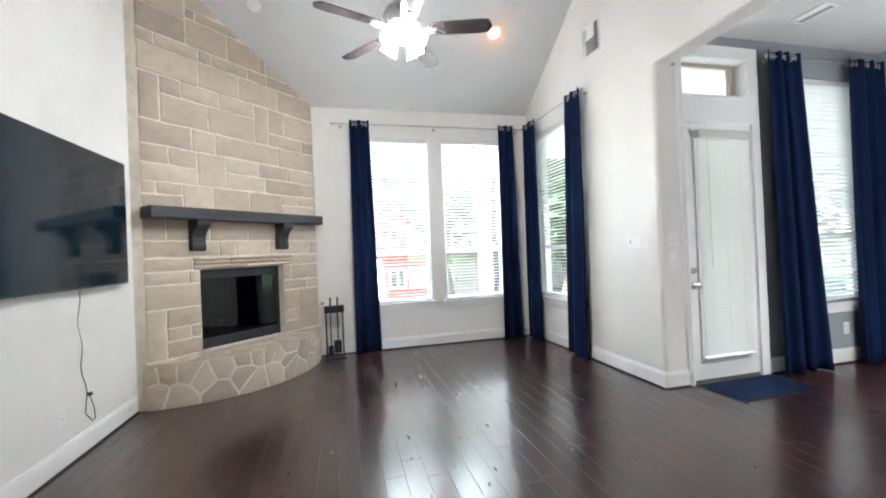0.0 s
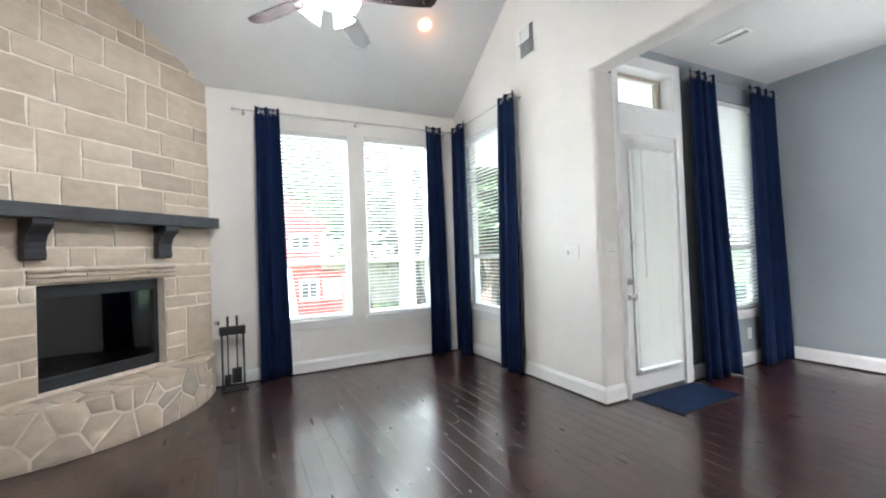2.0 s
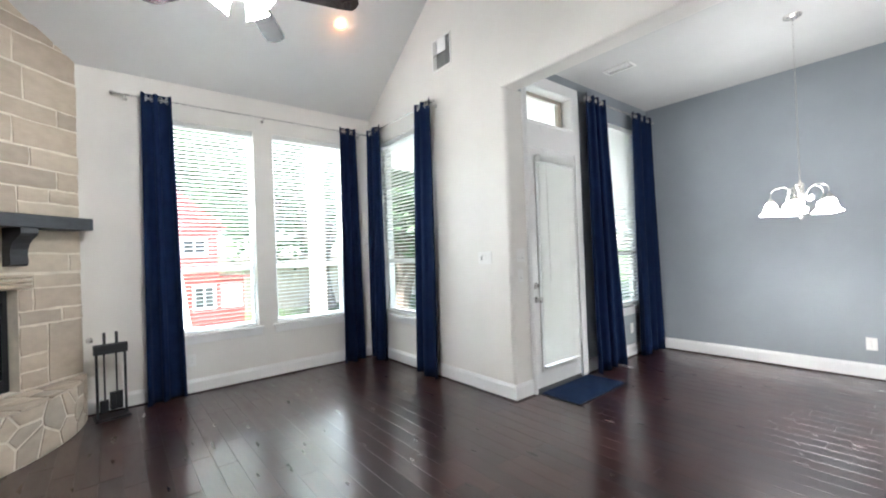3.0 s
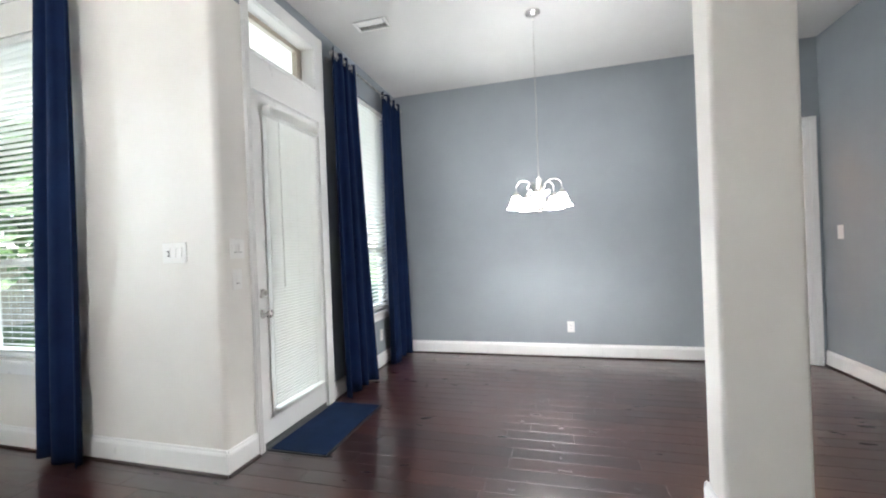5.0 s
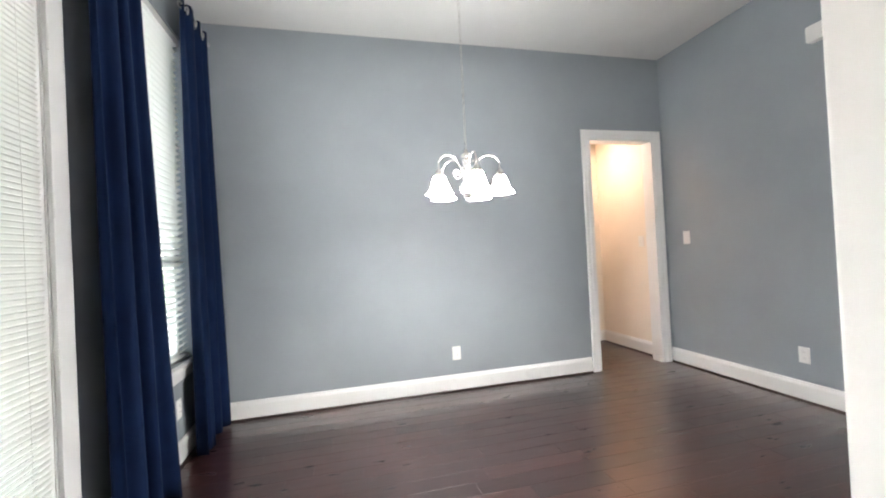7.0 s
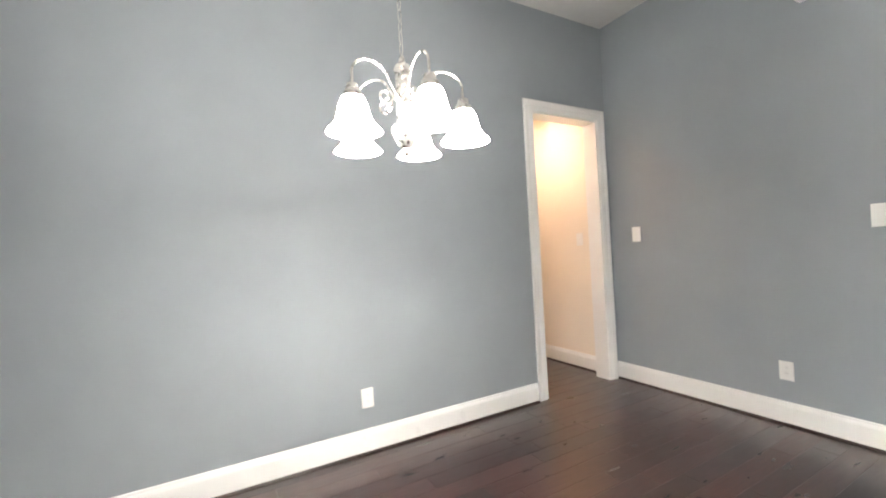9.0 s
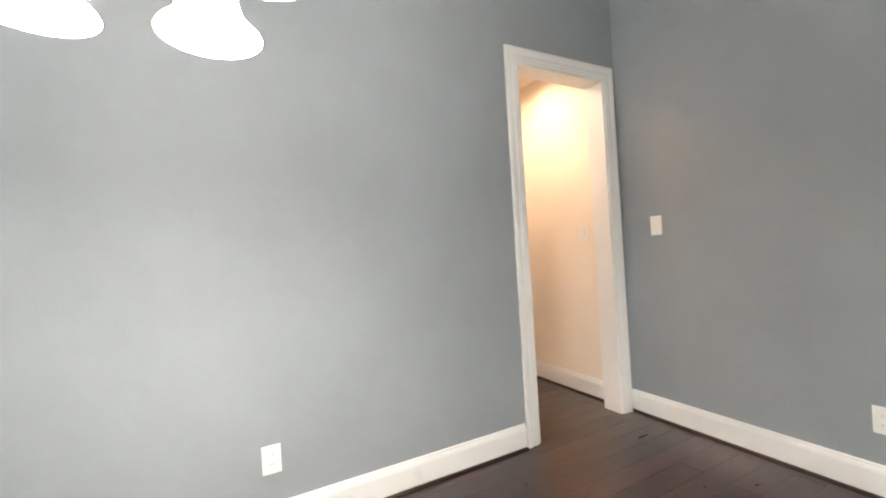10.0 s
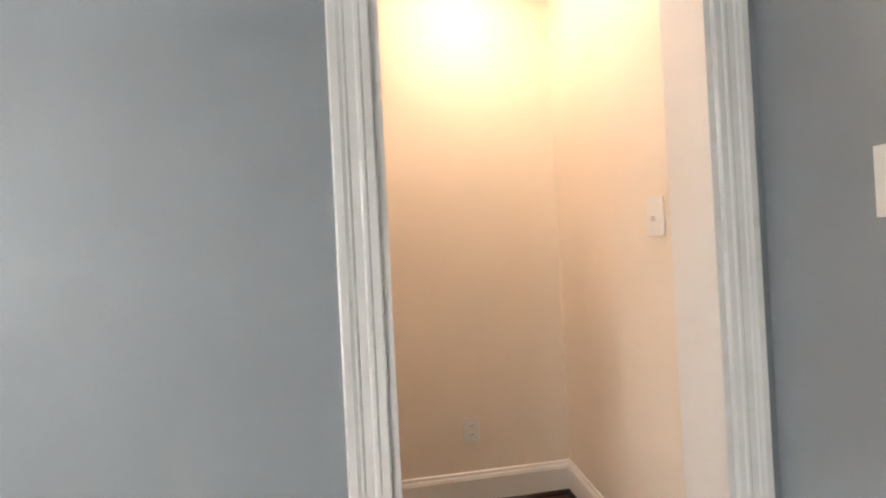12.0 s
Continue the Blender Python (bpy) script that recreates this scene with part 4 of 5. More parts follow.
for k in range(5):
    a = radians(34 + 72 * k)
    R = C @ Matrix.Rotation(a, 4, "Z")
    pts = [(0.028, 0, 1.775)] + [(0.195 - 0.070 + 0.070 * math.cos(q), 0, 1.805 + 0.058 * math.sin(q)) for q in [math.pi * (1 - i / 10) - 0.2 for i in range(11)]] + [(0.195, 0, 1.775)]
    arm = part("arm", tube(bmesh.new(), [R @ Vector(p) for p in pts], 0.0038, 8), NICKEL, ch, "curved nickel arm", True)
    sp = [(0.075 + 0.030 * (1 - i / 22) * math.cos(i * 0.5 + 2.6), 0, 1.765 + 0.030 * (1 - i / 22) * math.sin(i * 0.5 + 2.6)) for i in range(18)]
    part("scroll", tube(bmesh.new(), [R @ Vector(p) for p in sp], 0.0035, 6), NICKEL, arm, smooth=True)
    at = R @ Matrix.Translation((0.195, 0, 1.737))
    part("lamp_holder", lathe(bmesh.new(), [(0, 0.035), (0.016, 0.035), (0.020, 0.02), (0.026, 0.012), (0.027, -0.008), (0, -0.008)], 16, at), NICKEL, arm, smooth=True)
    part("light_shade", lathe(bmesh.new(), shade, 28, at), SHADEM, arm, "lit frosted glass bell shade", True)

# ---- small fixtures on walls and ceilings ----


def plate(m, u, z, w, h, kind_, label, category):
    """A cover plate with its rockers, toggles or sockets; local x along the wall, y into the room."""
    root = thing("light_switch" if category == "switch" else "wall_outlet", m @ Vector((u, 0, z - h / 2)), label, category)

    def lp(name, bm, material, lab=""):
        bmesh.ops.transform(bm, matrix=m @ Matrix.Translation((u, 0, z)), verts=bm.verts)
        return part(name, bm, material, root, lab)

    lp("cover_plate", boxed(-w / 2, w / 2, 0.0008, 0.007, -h / 2, h / 2, 0.002), PLATE)
    if category == "outlet":
        for dz in (-0.021, 0.021):
            s = lp("socket", prism(bmesh.new(), rounded_rect(-0.017, 0.017, dz - 0.014, dz + 0.014, 0.006, 3), 0.0071, 0.009, Matrix(((1, 0, 0, 0), (0, 0, 1, 0), (0, 1, 0, 0), (0, 0, 0, 1)))), PLATE)
            for dx in (-0.006, 0.006):
                bm = boxed(dx - 0.0012, dx + 0.0012, 0.0091, 0.0094, dz - 0.002, dz + 0.006)
                bmesh.ops.transform(bm, matrix=m @ Matrix.Translation((u, 0, z)), verts=bm.verts)
                part("slot", bm, SLOT, s)
    else:
        n = {"one": 1, "two": 2, "three": 3, "toggle": 1, "two_low": 2, "one_low": 1}[kind_]
        for k in range(n):
            x = (k - (n - 1) / 2) * 0.046
            if kind_ == "toggle":
                lp("toggle", box(bmesh.new(), x - 0.005, x + 0.005, 0.0071, 0.022, -0.012, 0.004, 0.002), PLATE)
            elif kind_ == "three" and k == 2:
                lp("sensor_frame", box(bmesh.new(), x - 0.0165, x + 0.0165, 0.0071, 0.0095, -0.033, 0.033, 0.002), PLATE)
                lp("sensor_window", box(bmesh.new(), x - 0.010, x + 0.007, 0.0096, 0.0105, -0.022, 0.012, 0.001), VENTG, "grey sensor slot")
                lp("sensor_button", box(bmesh.new(), x - 0.004, x + 0.004, 0.0106, 0.0135, -0.016, 0.006, 0.001), PLATE)
            elif kind_ in ("two_low", "one_low"):
                lp("paddle_frame", box(bmesh.new(), x - 0.0165, x + 0.0165, 0.0071, 0.0085, -0.033, 0.033, 0.002), PLATE)
                lp("paddle", boxed(x - 0.013, x + 0.013, 0.0086, 0.0135, -0.018, 0.028, 0.002), PLATE)
                lp("air_gap_slot", boxed(x - 0.012, x + 0.012, 0.0086, 0.0092, -0.026, -0.0225), SLOT, "dark slot")
            else:
                lp("rocker", box(bmesh.new(), x - 0.0165, x + 0.0165, 0.0071, 0.010, -0.033, 0.033, 0.002), PLATE)
                lp("rocker_edge", boxed(x - 0.0165, x + 0.0165, 0.0101, 0.0125, -0.030, -0.002, 0.001), PLATE)
    return root


plate(M_NOOK, 3.455, 1.356, 0.185, 0.127, "three", "white three-gang rocker switch on white wall", "switch")
M_END = Matrix(((-1, 0, 0, 0), (0, -1, 0, 3.115), (0, 0, 1, 0), (0, 0, 0, 1)))
plate(M_END, -3.025, 1.37, 0.115, 0.127, "two_low", "white two-gang rocker switch beside patio door", "switch")
plate(M_END, -3.015, 1.175, 0.075, 0.127, "one_low", "white rocker switch below another, beside patio door", "switch")
plate(M_FAR, 1.031, 0.353, 0.08, 0.125, "", "white wall outlet low on the blue wall", "outlet")
plate(M_RIGHT, 4.515, 0.362, 0.08, 0.125, "", "white wall outlet low on the blue wall", "outlet")
plate(M_RIGHT, 5.553, 1.331, 0.08, 0.131, "one", "white rocker switch beside the doorway", "switch")
plate(M_RIGHT, 4.036, 1.343, 0.08, 0.131, "one", "white rocker switch below the door chime", "switch")
plate(M_DOOR, -5.16, 0.36, 0.08, 0.125, "", "white wall outlet under the dining window", "outlet")
plate(M_TV, -3.241, 0.356, 0.08, 0.125, "", "white wall outlet below the television", "outlet")
M_HR = Matrix(((1, 0, 0, 0), (0, 1, 0, -1.383), (0, 0, 1, 0), (0, 0, 0, 1)))
M_HF = Matrix(((0, -1, 0, HALL_X), (1, 0, 0, 0), (0, 0, 1, 0), (0, 0, 0, 1)))
plate(M_HR, 6.172, 1.32, 0.08, 0.125, "toggle", "white toggle switch on cream hall wall", "switch")
plate(M_HF, -0.882, 0.358, 0.08, 0.125, "", "white wall outlet low in the hall", "outlet")
plate(M_BACK, -0.62, 0.36, 0.08, 0.125, "", "white wall outlet below the window", "outlet")
valve = thing("gas_valve", (-0.21, BACK_Y, 0.711), "small chrome gas key valve on the wall", "valve")
part("escutcheon", lathe(bmesh.new(), [(0, 0.001), (0.030, 0.001), (0.028, 0.006), (0.014, 0.009), (0.012, 0.014), (0, 0.014)], 20, Matrix.Translation((-0.205, BACK_Y, 0.711)) @ Matrix.Rotation(radians(90), 4, "X")), NICKEL, valve, smooth=True)
chime = thing("door_chime", (4.235, RIGHT_Y, 2.70), "white plastic door chime box high on blue wall", "chime")
bm = prism(bmesh.new(), rounded_rect(4.125, 4.345, 2.702, 2.822, 0.015, 4), RIGHT_Y + 0.001, RIGHT_Y + 0.05, Matrix(((1, 0, 0, 0), (0, 0, 1, 0), (0, 1, 0, 0), (0, 0, 0, 1))))
part("cover", bm, PLATE, chime)


def grille(name, m, w, h, label, sections, category="vent"):
    """A register: frame, dark back and sloped vanes; local x and z across it, y towards the room."""
    root = thing(name, m @ Vector((0, 0, 0)), label, category)

    def lp(nm, bm, material, lab=""):
        bmesh.ops.transform(bm, matrix=m, verts=bm.verts)
        part(nm, bm, material, root, lab)

    lp("backing", boxed(-w / 2 + 0.01, w / 2 - 0.01, 0.0008, 0.003, -h / 2 + 0.01, h / 2 - 0.01), VENTG, "dark duct behind the vanes")
    bm = bmesh.new()
    for q in ((-w / 2, w / 2, h / 2 - 0.022, h / 2), (-w / 2, w / 2, -h / 2, -h / 2 + 0.022), (-w / 2, -w / 2 + 0.022, -h / 2 + 0.022, h / 2 - 0.022), (w / 2 - 0.022, w / 2, -h / 2 + 0.022, h / 2 - 0.022)):
        box(bm, q[0], q[1], 0.0035, 0.012, q[2], q[3], 0.002)
    lp("frame", bm, PLATE, "white metal frame")
    for u0, u1, z0, z1, upright, ang in sections:
        n = max(3, int(((u1 - u0) if upright else (z1 - z0)) / 0.017))
        for k in range(n):
            t = (k + 0.5) / n
            if upright:
                R = Matrix.Translation((u0 + (u1 - u0) * t, 0.008, (z0 + z1) / 2)) @ Matrix.Rotation(radians(ang), 4, "Z")
                lp("vane", boxed(-0.0075, 0.0075, -0.0007, 0.0007, -(z1 - z0) / 2, (z1 - z0) / 2, 0, R), PLATE)
            else:
                R = Matrix.Translation(((u0 + u1) / 2, 0.008, z0 + (z1 - z0) * t)) @ Matrix.Rotation(radians(ang), 4, "X")
                lp("vane", boxed(-(u1 - u0) / 2, (u1 - u0) / 2, -0.0007, 0.0007, -0.0075, 0.0075, 0, R), PLATE)
    return root


gm = M_NOOK @ Matrix.Translation((4.01, 0, 3.655))
grille("wall_vent", gm, 0.33, 0.36, "white four-way air register high on wall",
       ((-0.142, -0.085, -0.155, -0.005, True, -35), (-0.142, -0.085, 0.005, 0.155, True, -35), (0.085, 0.142, -0.155, -0.005, True, 35), (0.085, 0.142, 0.005, 0.155, True, 35), (-0.075, 0.075, -0.155, -0.005, False, 40), (-0.075, 0.075, 0.005, 0.155, False, -40)))
gm = Matrix.Translation((4.16, 2.64, DIN_Z)) @ Matrix(((0, 1, 0, 0), (1, 0, 0, 0), (0, 0, 1, 0), (0, 0, 0, 1))) @ Matrix.Rotation(radians(-90), 4, "X")
grille("ceiling_vent", gm, 0.30, 0.16, "white air register in the dining ceiling", ((-0.12, 0.12, 0.0, 0.055, False, 50), (-0.12, 0.12, -0.055, 0.0, False, -8)))
SLOPE = Matrix.Rotation(-math.atan(PITCH), 4, "X")


def on_vault(x, y):
    return Matrix.Translation((x, y, CEIL_Z + PITCH * (BACK_Y - y))) @ SLOPE


sm = thing("smoke_detector", on_vault(-0.73, 4.68).translation, "round white smoke detector on the vaulted ceiling", "smoke detector")
part("base_ring", lathe(bmesh.new(), [(0, -0.001), (0.07, -0.001), (0.07, -0.012), (0, -0.012)], 28, on_vault(-0.73, 4.68)), PLATE, sm, smooth=True)
part("cover", lathe(bmesh.new(), [(0, -0.0125), (0.064, -0.0125), (0.060, -0.035), (0.045, -0.045), (0, -0.047)], 28, on_vault(-0.73, 4.68)), PLATE, sm, smooth=True)


def can_light(at, material, label):
    root = thing("recessed_light", at.translation, label, "ceiling light")
    part("trim_ring", lathe(bmesh.new(), [(0.062, -0.001), (0.088, -0.001), (0.086, -0.008), (0.064, -0.010), (0.062, -0.001)], 32, at), PLATE, root, "white trim ring", True)
    part("lens", lathe(bmesh.new(), [(0, -0.012), (0.04, -0.010), (0.060, -0.004), (0.060, -0.0012), (0, -0.0012)], 28, at), material, root, "lit lens", True)


can_light(on_vault(2.025, 4.72), CANB, "lit amber recessed light in the vaulted ceiling")
can_light(Matrix.Translation((6.47, -0.90, HALL_Z)), HALB, "lit warm recessed light in the hall ceiling")

# door mat
mat = thing("door_mat", (3.62, 2.87, 0), "navy blue rectangular door mat on the floor", "door mat")
part("mat_face", prism(bmesh.new(), rounded_rect(3.22, 4.06, 2.66, 3.08, 0.012, 3), 0.001, 0.011), MATB, mat, "navy ribbed pile")
bm = bmesh.new()
for q in ((3.205, 3.22, 2.645, 3.095), (4.06, 4.075, 2.645, 3.095), (3.22, 4.06, 2.645, 2.66), (3.22, 4.06, 3.08, 3.095)):
    box(bm, q[0], q[1], q[2], q[3], 0.001, 0.008)
part("border", bm, BEZEL, mat, "dark rubber border")

# ---- outside, seen through the blinds ----


def tree(x, y, height, spread, seed, label):
    rnd = random.Random(seed)
    root = thing("tree", (x, y, -0.3), label, "tree", "garden trees")
    bm = bmesh.new()
    th = height * 0.45
    pts = [(x + 0.12 * math.sin(i * 0.8 + seed), y + 0.1 * math.cos(i * 1.1 + seed), -0.32 + th * i / 7) for i in range(8)]
    tube(bm, pts, [0.26 - 0.02 * i for i in range(8)], 9)
    tips = []
    for k in range(14):
        a, b = rnd.uniform(0, 2 * math.pi), rnd.uniform(0.35, 1.0)
        s = Vector(pts[2 + k % 6])
        e = Vector((x + spread * 0.7 * b * math.cos(a), y + spread * 0.7 * b * math.sin(a), height * rnd.uniform(0.36, 0.95)))
        mid = (s + e) / 2 + Vector((0, 0, 0.4))
        tube(bm, [s, mid, e], [0.11, 0.06, 0.02], 6)
        tips.append(e)
    part("trunk", bm, BARK, root, "grey-brown bark")
    verts, faces = [], []
    for k in range(6500):
        c = tips[k % len(tips)] if rnd.random() < 0.8 else Vector((x, y, height * 0.75))
        p = c + Vector((rnd.gauss(0, spread * 0.26), rnd.gauss(0, spread * 0.26), rnd.gauss(0, height * 0.09)))
        d = Vector((rnd.uniform(-1, 1), rnd.uniform(-1, 1), rnd.uniform(-0.7, 0.7))).normalized()
        e = d.orthogonal().normalized()
        s = rnd.uniform(0.12, 0.27)
        i = len(verts)
        verts += [p - d * s, p + e * s * 0.45, p + d * s, p - e * s * 0.45]
        faces.append((i, i + 1, i + 2, i + 3))
    me = bpy.data.meshes.new("crown")
    me.from_pydata([v.to_tuple() for v in verts], [], faces)
    me.materials.append(LEAF)
    ob = new("crown", me)
    ob.parent = root
    ob.matrix_parent_inverse = root.matrix_basis.inverted()
    tagged(ob, "loose green leaves", kind="stuff")
    return root


for k, (x, y, h, s) in enumerate(((6.4, 10.2, 6.0, 2.0), (4.95, 13.0, 8.5, 2.8), (2.2, 17.5, 9.0, 3.2), (7.4, 12.2, 8.0, 2.8), (6.4, 17.5, 10.0, 3.4), (-4.5, 22.0, 8.0, 3.2), (10.5, 9.5, 8.0, 2.9), (12.5, 5.2, 8.5, 3.2), (9.0, 6.6, 7.0, 2.4), (9.5, 16.0, 10, 3.5), (3.3, 12.7, 7.6, 2.3), (5.7, 14.0, 9.0, 2.6), (2.4, 20.5, 10.5, 3.4))):
    tree(x, y, h, s, 11 + k, "leafy green broadleaf tree on the lawn")

post = thing("patio_post", (2.98, 8.0, -0.06), "tan painted square post of the covered patio", "post")
part("shaft", boxed(2.86, 3.10, 7.88, 8.12, 0.02, 3.20, 0.012), POSTM, post)
part("base_trim", boxed(2.83, 3.13, 7.85, 8.15, -0.06, 0.02, 0.008), POSTM, post)
part("cap_trim", boxed(2.83, 3.13, 7.85, 8.15, 3.20, 3.299, 0.008), POSTM, post)

fence = thing("garden_fence", (0, 15.0, -0.3), "weathered cedar board fence round the lawn", "fence")
me = None
for k in range(150):
    bx = -9 + 0.152 * k
    if me is None:
        bm = boxed(-0.07, 0.07, -0.01, 0.01, -0.3, 1.55, 0.006)
        ob = part("board", bm, FENCEW, fence)
        me = ob.data
    else:
        ob = new("board", me)
        ob.parent = fence
        ob.matrix_parent_inverse = fence.matrix_basis.inverted()
    ob.matrix_basis = Matrix.Translation((bx, 15.0, random.uniform(-0.02, 0.02)))
for z in (0.1, 1.2):
    part("rail", boxed(-9, 13.8, 15.015, 15.06, z, z + 0.09), FENCEW, fence)
for k in range(10):
    part("post", boxed(-9 + 2.5 * k, -8.9 + 2.5 * k, 15.065, 15.165, -0.31, 1.5), FENCEW, fence)

# red play barn with slide
barn = thing("play_barn", (1.0, 10.4, -0.3), "red timber play barn with white windows and slide", "playhouse")
BY0 = 9.6
for k in range(8):
    z = -0.3 + 0.17 * k
    part("siding_board", boxed(0.15, 2.05, BY0, BY0 + 0.03, z, z + 0.165, 0.004), BARN, barn)
for k in range(6):
    z = 1.06 + 0.17 * k
    part("siding_board", boxed(0.15, 1.60, BY0 + 0.02, BY0 + 0.05, z, z + 0.165, 0.004), BARN, barn)
for k in range(6):
    z, wdt = 2.08 + 0.10 * k, 0.72 - 0.115 * k
    part("siding_board", boxed(0.87 - wdt, 0.87 + wdt, BY0 + 0.02, BY0 + 0.05, z, z + 0.096, 0.004), BARN, barn)
for x0, z1 in ((0.15, 2.08), (1.55, 2.08), (2.0, 1.06)):
    part("side_wall", boxed(x0, x0 + 0.05, BY0 + 0.052, BY0 + 1.9, -0.3, z1), BARN, barn)
part("deck", boxed(0.2, 1.55, BY0 + 0.06, BY0 + 1.85, 1.0, 1.06), FENCEW, barn)
for s in (-1, 1):
    R = Matrix.Translation((0.87 + s * 0.42, BY0 + 0.95, 2.41)) @ Matrix.Rotation(radians(40 * s), 4, "Y")
    part("roof", boxed(-0.58, 0.58, -1.05, 1.05, 0, 0.05, 0.005, R), BARN, barn, "red boarded roof")
part("roof", boxed(1.56, 2.15, BY0 - 0.08, BY0 + 1.9, 1.065, 1.11, 0.005), BARN, barn, "red boarded roof")
for wx, wz, ww, wh in ((1.19, 0.55, 0.30, 0.38), (1.68, 0.55, 0.28, 0.36), (0.35, 1.55, 0.35, 0.30), (1.02, 1.60, 0.35, 0.26)):
    w = part("window", boxed(wx, wx + ww, BY0 - 0.02, BY0 - 0.002, wz, wz + wh), SLOT if wx < 1.6 else TRIM, barn, "window opening")
    bm = bmesh.new()
    for q in ((wx - 0.05, wx, wz - 0.05, wz + wh + 0.05), (wx + ww, wx + ww + 0.05, wz - 0.05, wz + wh + 0.05), (wx, wx + ww, wz - 0.05, wz), (wx, wx + ww, wz + wh, wz + wh + 0.05), (wx + ww / 2 - 0.015, wx + ww / 2 + 0.015, wz, wz + wh)):
        box(bm, q[0], q[1], BY0 - 0.04, BY0 - 0.021, q[2], q[3])
    part("frame", bm, TRIM, w, "white window trim")
part("slide", prism(bmesh.new(), [(0, 1.15), (0.25, 1.15), (1.9, -0.25), (2.3, -0.29), (2.3, -0.24), (1.92, -0.19), (0.27, 1.21), (0, 1.21)], 0.45, 0.95, Matrix(((0, 0, 1, 0), (-1, 0, 0, BY0 - 0.05), (0, 1, 0, 0), (0, 0, 0, 1)))), SLIDE, barn, "pale plastic slide")

# ---- stone pieces ----


def stone_face(bm, corners, m, depth, jag, rnd, nx=4, nz=3):
    """A rough-faced stone on local (s, z) corners, standing out of the mortar."""
    (a0, z0), (a1, z1) = corners
    grid = []
    for k in range(nz + 1):
        row = []
        for i in range(nx + 1):
            u, w = i / nx, k / nz
            edge = i in (0, nx) or k in (0, nz)
            j = jag if edge else jag * 1.5
            s = a0 + (a1 - a0) * u + rnd.uniform(-j, j)
            z = z0 + (z1 - z0) * w + rnd.uniform(-j, j)
            d = depth * (0.45 if edge else 1.0) + rnd.uniform(-0.002, 0.003)
            row.append(bm.verts.new(m @ Vector((s, d - 0.014, z))))
        grid.append(row)
    for k in range(nz):
        for i in range(nx):
            bm.faces.new((grid[k][i], grid[k][i + 1], grid[k + 1][i + 1], grid[k + 1][i]))
    rim = grid[0] + [r[-1] for r in grid[1:]] + grid[-1][-2::-1] + [r[0] for r in grid[-2:0:-1]]
    inv = m.inverted()
    back = []
    for v in rim:
        q = inv @ v.co
        back.append(bm.verts.new(m @ Vector((q.x, -0.013, q.z))))
    for i in range(len(rim)):
        j = (i + 1) % len(rim)
        bm.faces.new((rim[i], rim[j], back[j], back[i]))
    return bm


STONES = []


def course(z0, z1, *joints):
    """A run of stones between two levels, with upright joints at the given distances along the breast."""
    STONES.extend((a, b, z0, z1) for a, b in zip(joints, joints[1:]))


# beside the firebox
course(0.420, 0.895, S0, 0.303)
course(0.420, 0.582, 0.303, FB[0])
course(0.582, 0.710, 0.303, 0.524, FB[0])
course(0.710, 0.895, 0.303, FB[0])
course(0.895, 1.125, S0, FB[0])
course(1.125, 1.252, S0, 0.523, FB[0])
course(0.420, 0.562, FB[1], 1.850)
course(0.562, 0.697, FB[1], 1.850)
course(0.697, 0.942, FB[1], 1.850)
course(0.420, 0.942, 1.850, S1)
course(0.942, 1.064, FB[1], 1.977, S1)
course(1.064, 1.252, FB[1], 1.745, S1)
course(1.252, 1.382, S0, 0.562)
course(1.252, 1.372, 1.740, S1)
# up to the shelf
course(1.384, 1.548, S0, 0.555, 0.840, 1.028, 1.446, 2.047, S1)
course(1.548, 1.800, S0, 0.326, 0.746, 1.175, 1.627, S1)
# above the shelf
course(1.800, 1.992, S0, 0.493)
course(1.992, 2.114, S0, 0.253, 0.493)
course(1.800, 2.114, 0.493, 0.792, 1.211, 1.638)
course(1.800, 1.988, 1.638, S1)
course(1.988, 2.114, 1.638, 1.887, S1)
course(2.114, 2.282, S0, 0.641)
course(2.282, 2.458, S0, 0.373, 0.641)
course(2.114, 2.462, 0.641, 0.945)
course(2.114, 2.287, 0.945, 1.424, 1.960, S1)
course(2.287, 2.458, 0.945, 1.347, 1.742, S1)
course(2.460, 2.687, S0, 0.596, 0.834, 1.616, S1)
course(2.692, 3.137, S0, 0.311)
course(2.690, 2.968, 0.311, 0.770, 1.312)
course(2.968, 3.140, 0.311, 0.511, 0.895, 1.312)
course(2.687, 3.137, 1.312, 1.492)
course(2.687, 2.845, 1.492, 1.977, S1)
course(2.845, 3.137, 1.492, 1.707, S1)
course(3.140, 3.405, S0, 0.685, 1.130, 1.637, S1)
course(3.405, 3.535, S0, 0.280, 0.692, 0.836, 1.246, 1.493, 1.968, S1)
course(3.535, 3.780, S0, 0.570)
course(3.535, 3.812, 0.570, 1.010, 1.412, 1.485, 1.850, S1)
course(3.780, 4.060, S0, 0.570)
course(3.812, 3.920, 0.570, 0.670, 1.148, 1.600)
course(3.920, 4.110, 0.570, 0.910, 1.420)
course(4.060, 4.400, S0, 0.430, 0.910)

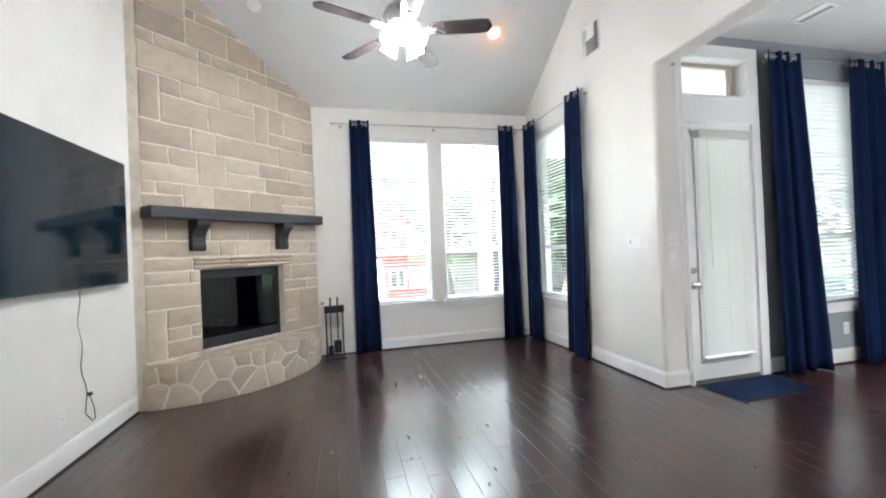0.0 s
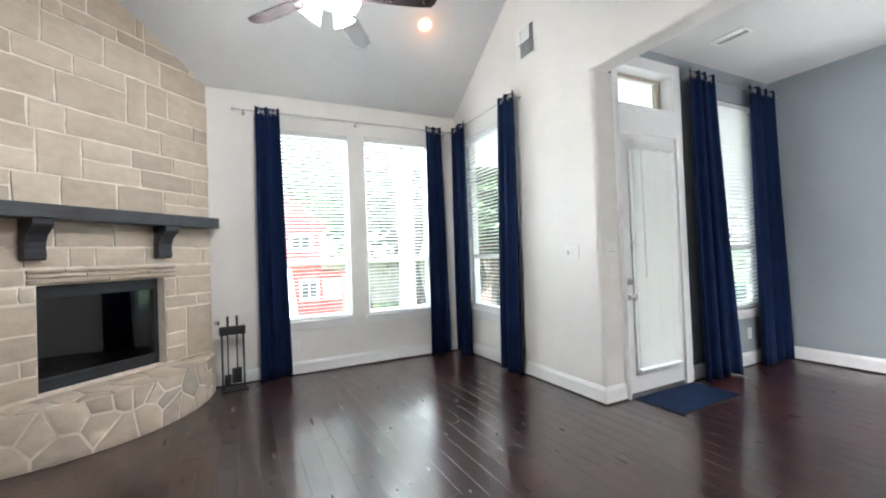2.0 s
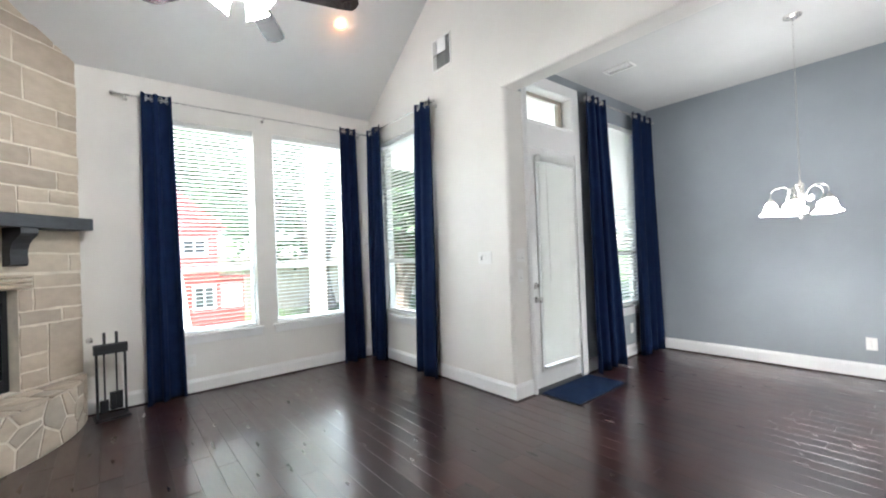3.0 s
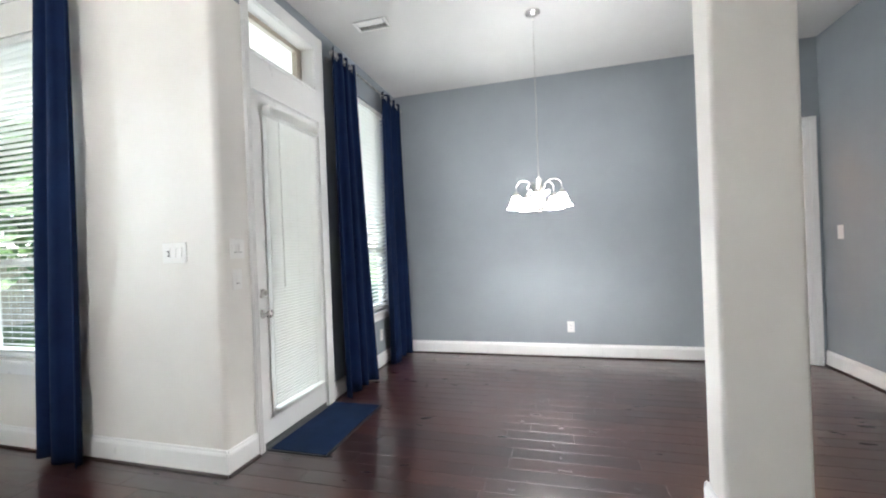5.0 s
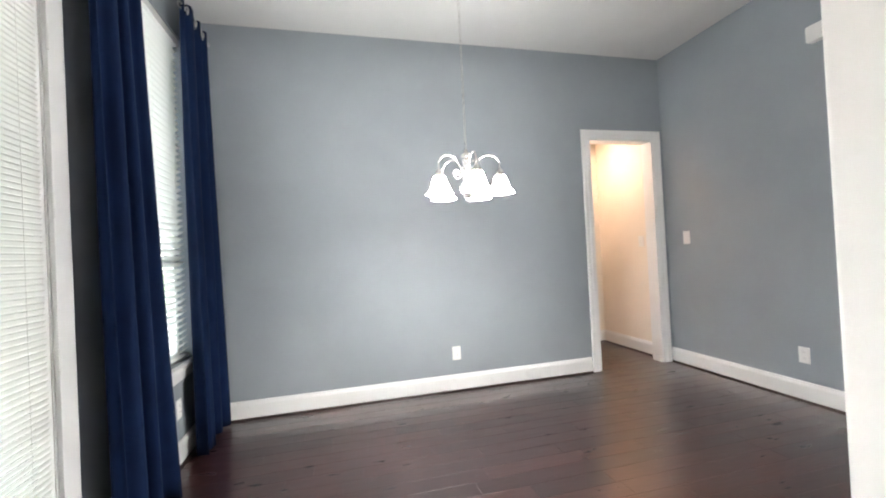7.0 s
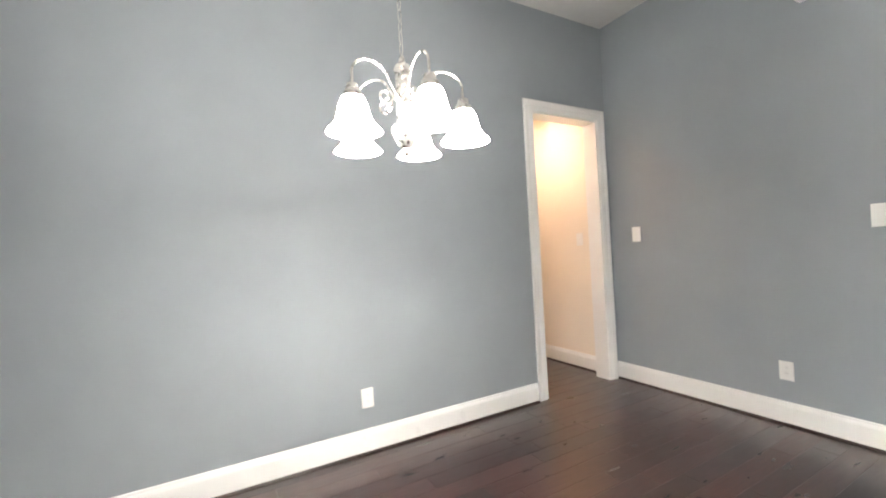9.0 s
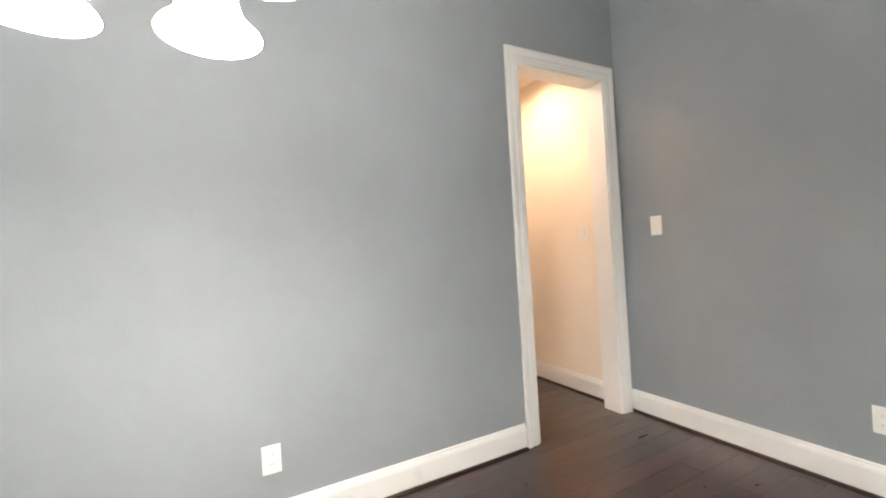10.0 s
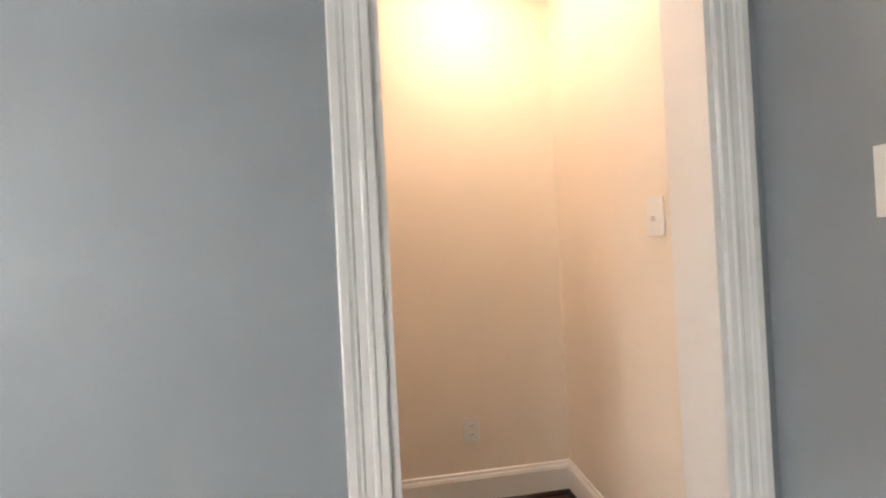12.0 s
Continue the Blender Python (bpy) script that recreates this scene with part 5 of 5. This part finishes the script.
rnd = random.Random(5)
for a0, a1, z0, z1 in STONES:
    bm = stone_face(bmesh.new(), ((a0 + 0.009, z0 + 0.009), (a1 - 0.009, z1 - 0.009)), M_FIRE, rnd.uniform(0.013, 0.022), 0.0055, rnd)
    cut_under_vault(bm, 0.0)
    if len(bm.faces) > 3:
        part("stone", bm, STONE, breast, smooth=50)
    else:
        bm.free()
for a0, a1, z0, z1 in ((0.572, 1.12, 1.258, 1.296), (1.132, 1.73, 1.256, 1.292), (0.575, 0.95, 1.304, 1.334), (0.962, 1.46, 1.300, 1.336), (1.472, 1.73, 1.300, 1.330), (0.572, 0.80, 1.342, 1.374), (0.812, 1.73, 1.344, 1.374)):
    part("lintel_stone", stone_face(bmesh.new(), ((a0, z0), (a1, z1)), M_FIRE, 0.036, 0.003, rnd, 6, 2), STONE, breast, smooth=50)


def crazy_paving(outline, seeds, gap):
    """Cells round the seeds, clipped to a convex outline and shrunk by the joint."""
    cells = []
    for i, p in enumerate(seeds):
        poly = [Vector(q) for q in outline]
        cuts = [((p + q) / 2, (q - p).normalized()) for j, q in enumerate(seeds) if j != i]
        for c, n in cuts:
            kept = []
            for a, b in zip(poly, poly[1:] + poly[:1]):
                da, db = (a - c).dot(n) + gap, (b - c).dot(n) + gap
                if da <= 0:
                    kept.append(a)
                if (da < 0) != (db < 0) and abs(da - db) > 1e-9:
                    kept.append(a + (b - a) * (da / (da - db)))
            poly = kept
            if len(poly) < 3:
                break
        if len(poly) >= 3:
            cells.append(poly)
    return cells


def flagstone(poly, put, depth):
    bm = bmesh.new()
    c = sum(poly, Vector((0, 0))) / len(poly)
    low = [bm.verts.new(put(p, 0.0)) for p in poly]
    edge = [bm.verts.new(put(p, depth * 0.7)) for p in poly]
    top = [bm.verts.new(put(c + (p - c) * 0.95, depth)) for p in poly]
    for a, b in ((low, edge), (edge, top)):
        for i in range(len(poly)):
            j = (i + 1) % len(poly)
            bm.faces.new((a[i], a[j], b[j], b[i]))
    mid = bm.verts.new(put(c, depth * 1.04))
    for i in range(len(poly)):
        bm.faces.new((top[i], top[(i + 1) % len(poly)], mid))
    part("flagstone", bm, FLAG, hearth, smooth=40)


ARC_L = 2 * ARC_A * ARC_R
rnd = random.Random(17)
seeds = []
while len(seeds) < 30:
    p = Vector((rnd.uniform(0.02, ARC_L - 0.02), rnd.uniform(0.02, HEARTH_Z - 0.03)))
    if all(math.hypot((p - q).x, (p - q).y * 0.8) > 0.08 for q in seeds):
        seeds.append(p)


def put_front(p, d):
    x, y = arc_point(p.x / ARC_L, d + 0.001)
    return M_FIRE @ Vector((x, y, p.y + 0.008))


for cell in crazy_paving([(0.01, 0.0), (ARC_L - 0.01, 0.0), (ARC_L - 0.01, HEARTH_Z - 0.012), (0.01, HEARTH_Z - 0.012)], seeds, 0.010):
    fine = []
    for a, b in zip(cell, cell[1:] + cell[:1]):
        n = max(1, int(abs(b.x - a.x) / 0.09))
        fine += [a + (b - a) * i / n for i in range(n)]
    flagstone(fine, put_front, rnd.uniform(0.006, 0.010))
seeds = [Vector((S0 + (i + 0.5 + rnd.uniform(-0.35, 0.35)) * CHORD / 9, (k + 0.5 + rnd.uniform(-0.3, 0.3)) * 0.15)) for k in range(3) for i in range(9)]
outline = [arc_point(i / 30, 0.012) for i in range(30, -1, -1)] + [(S0, 0.004), (S1 - 0.05, 0.004)]
outline = [q for q in outline if q[1] > 0.003]
for cell in crazy_paving(outline, seeds, 0.006):
    flagstone(cell, lambda p, d: M_FIRE @ Vector((p.x, p.y, HEARTH_Z + 0.0005 + d * 0.6)), 0.018)

# ---- floor planks ----
PW, GAP = 0.127, 0.0004
LENGTHS = (0.45, 0.75, 1.05, 1.35)
plank_mesh = {}


def plank_shape(x0, x1, y0, y1):
    c, d = 0.0020, 0.0008
    lo = [(x0, y0, -0.011), (x1, y0, -0.011), (x1, y1, -0.011), (x0, y1, -0.011)]
    md = [(x, y, -d) for x, y, _ in lo]
    hi = [(x0 + c, y0 + c, 0), (x1 - c, y0 + c, 0), (x1 - c, y1 - c, 0), (x0 + c, y1 - c, 0)]
    f = [(8, 9, 10, 11)]
    for i in range(4):
        j = (i + 1) % 4
        f += [(i, j, 4 + j, 4 + i), (4 + i, 4 + j, 8 + j, 8 + i)]
    return lo + md + hi, f


rest_v, rest_f, single = [], [], 0
rnd = random.Random(23)
x = TV_X
while x < HALL_X - 0.01:
    x1 = min(x + PW, HALL_X)
    top = BACK_Y if x1 < NOOK_X + 0.05 else DOOR_Y
    end = REAR_Y if x1 < NOOK_X + 0.05 else RIGHT_Y
    if x > FAR_X + 0.02:
        top = 0.65
    y = end - rnd.uniform(0.0, 0.4)
    while y < top:
        ln = rnd.choice(LENGTHS)
        y0, y1 = max(y, end), min(y + ln, top)
        whole = y >= end and y + ln <= top and x1 - x > PW - 0.001
        near = (0.1 < x < 2.5 and 1.3 < y0 < 4.6) or (3.2 < x < 5.2 and -0.4 < y0 < 2.3)
        if whole and near and single < 290:
            if ln not in plank_mesh:
                me = bpy.data.meshes.new("plank")
                v, f = plank_shape(GAP, PW - GAP, GAP, ln - GAP)
                me.from_pydata(v, [], f)
                me.materials.append(WOOD)
                plank_mesh[ln] = me
            ob = new("plank", plank_mesh[ln])
            ob.parent = floor
            ob.location = (x, y, 0)
            single += 1
        elif y1 - y0 > 0.01:
            v, f = plank_shape(x + GAP, x1 - GAP, y0 + GAP, y1 - GAP)
            n = len(rest_v)
            rest_v += v
            rest_f += [tuple(n + i for i in q) for q in f]
        y += ln
    x += PW
me = bpy.data.meshes.new("planks")
me.from_pydata(rest_v, [], rest_f)
me.materials.append(WOOD)
ob = new("planks", me)
ob.parent = floor
tagged(ob, "dark hand-scraped hardwood planks", kind="stuff")
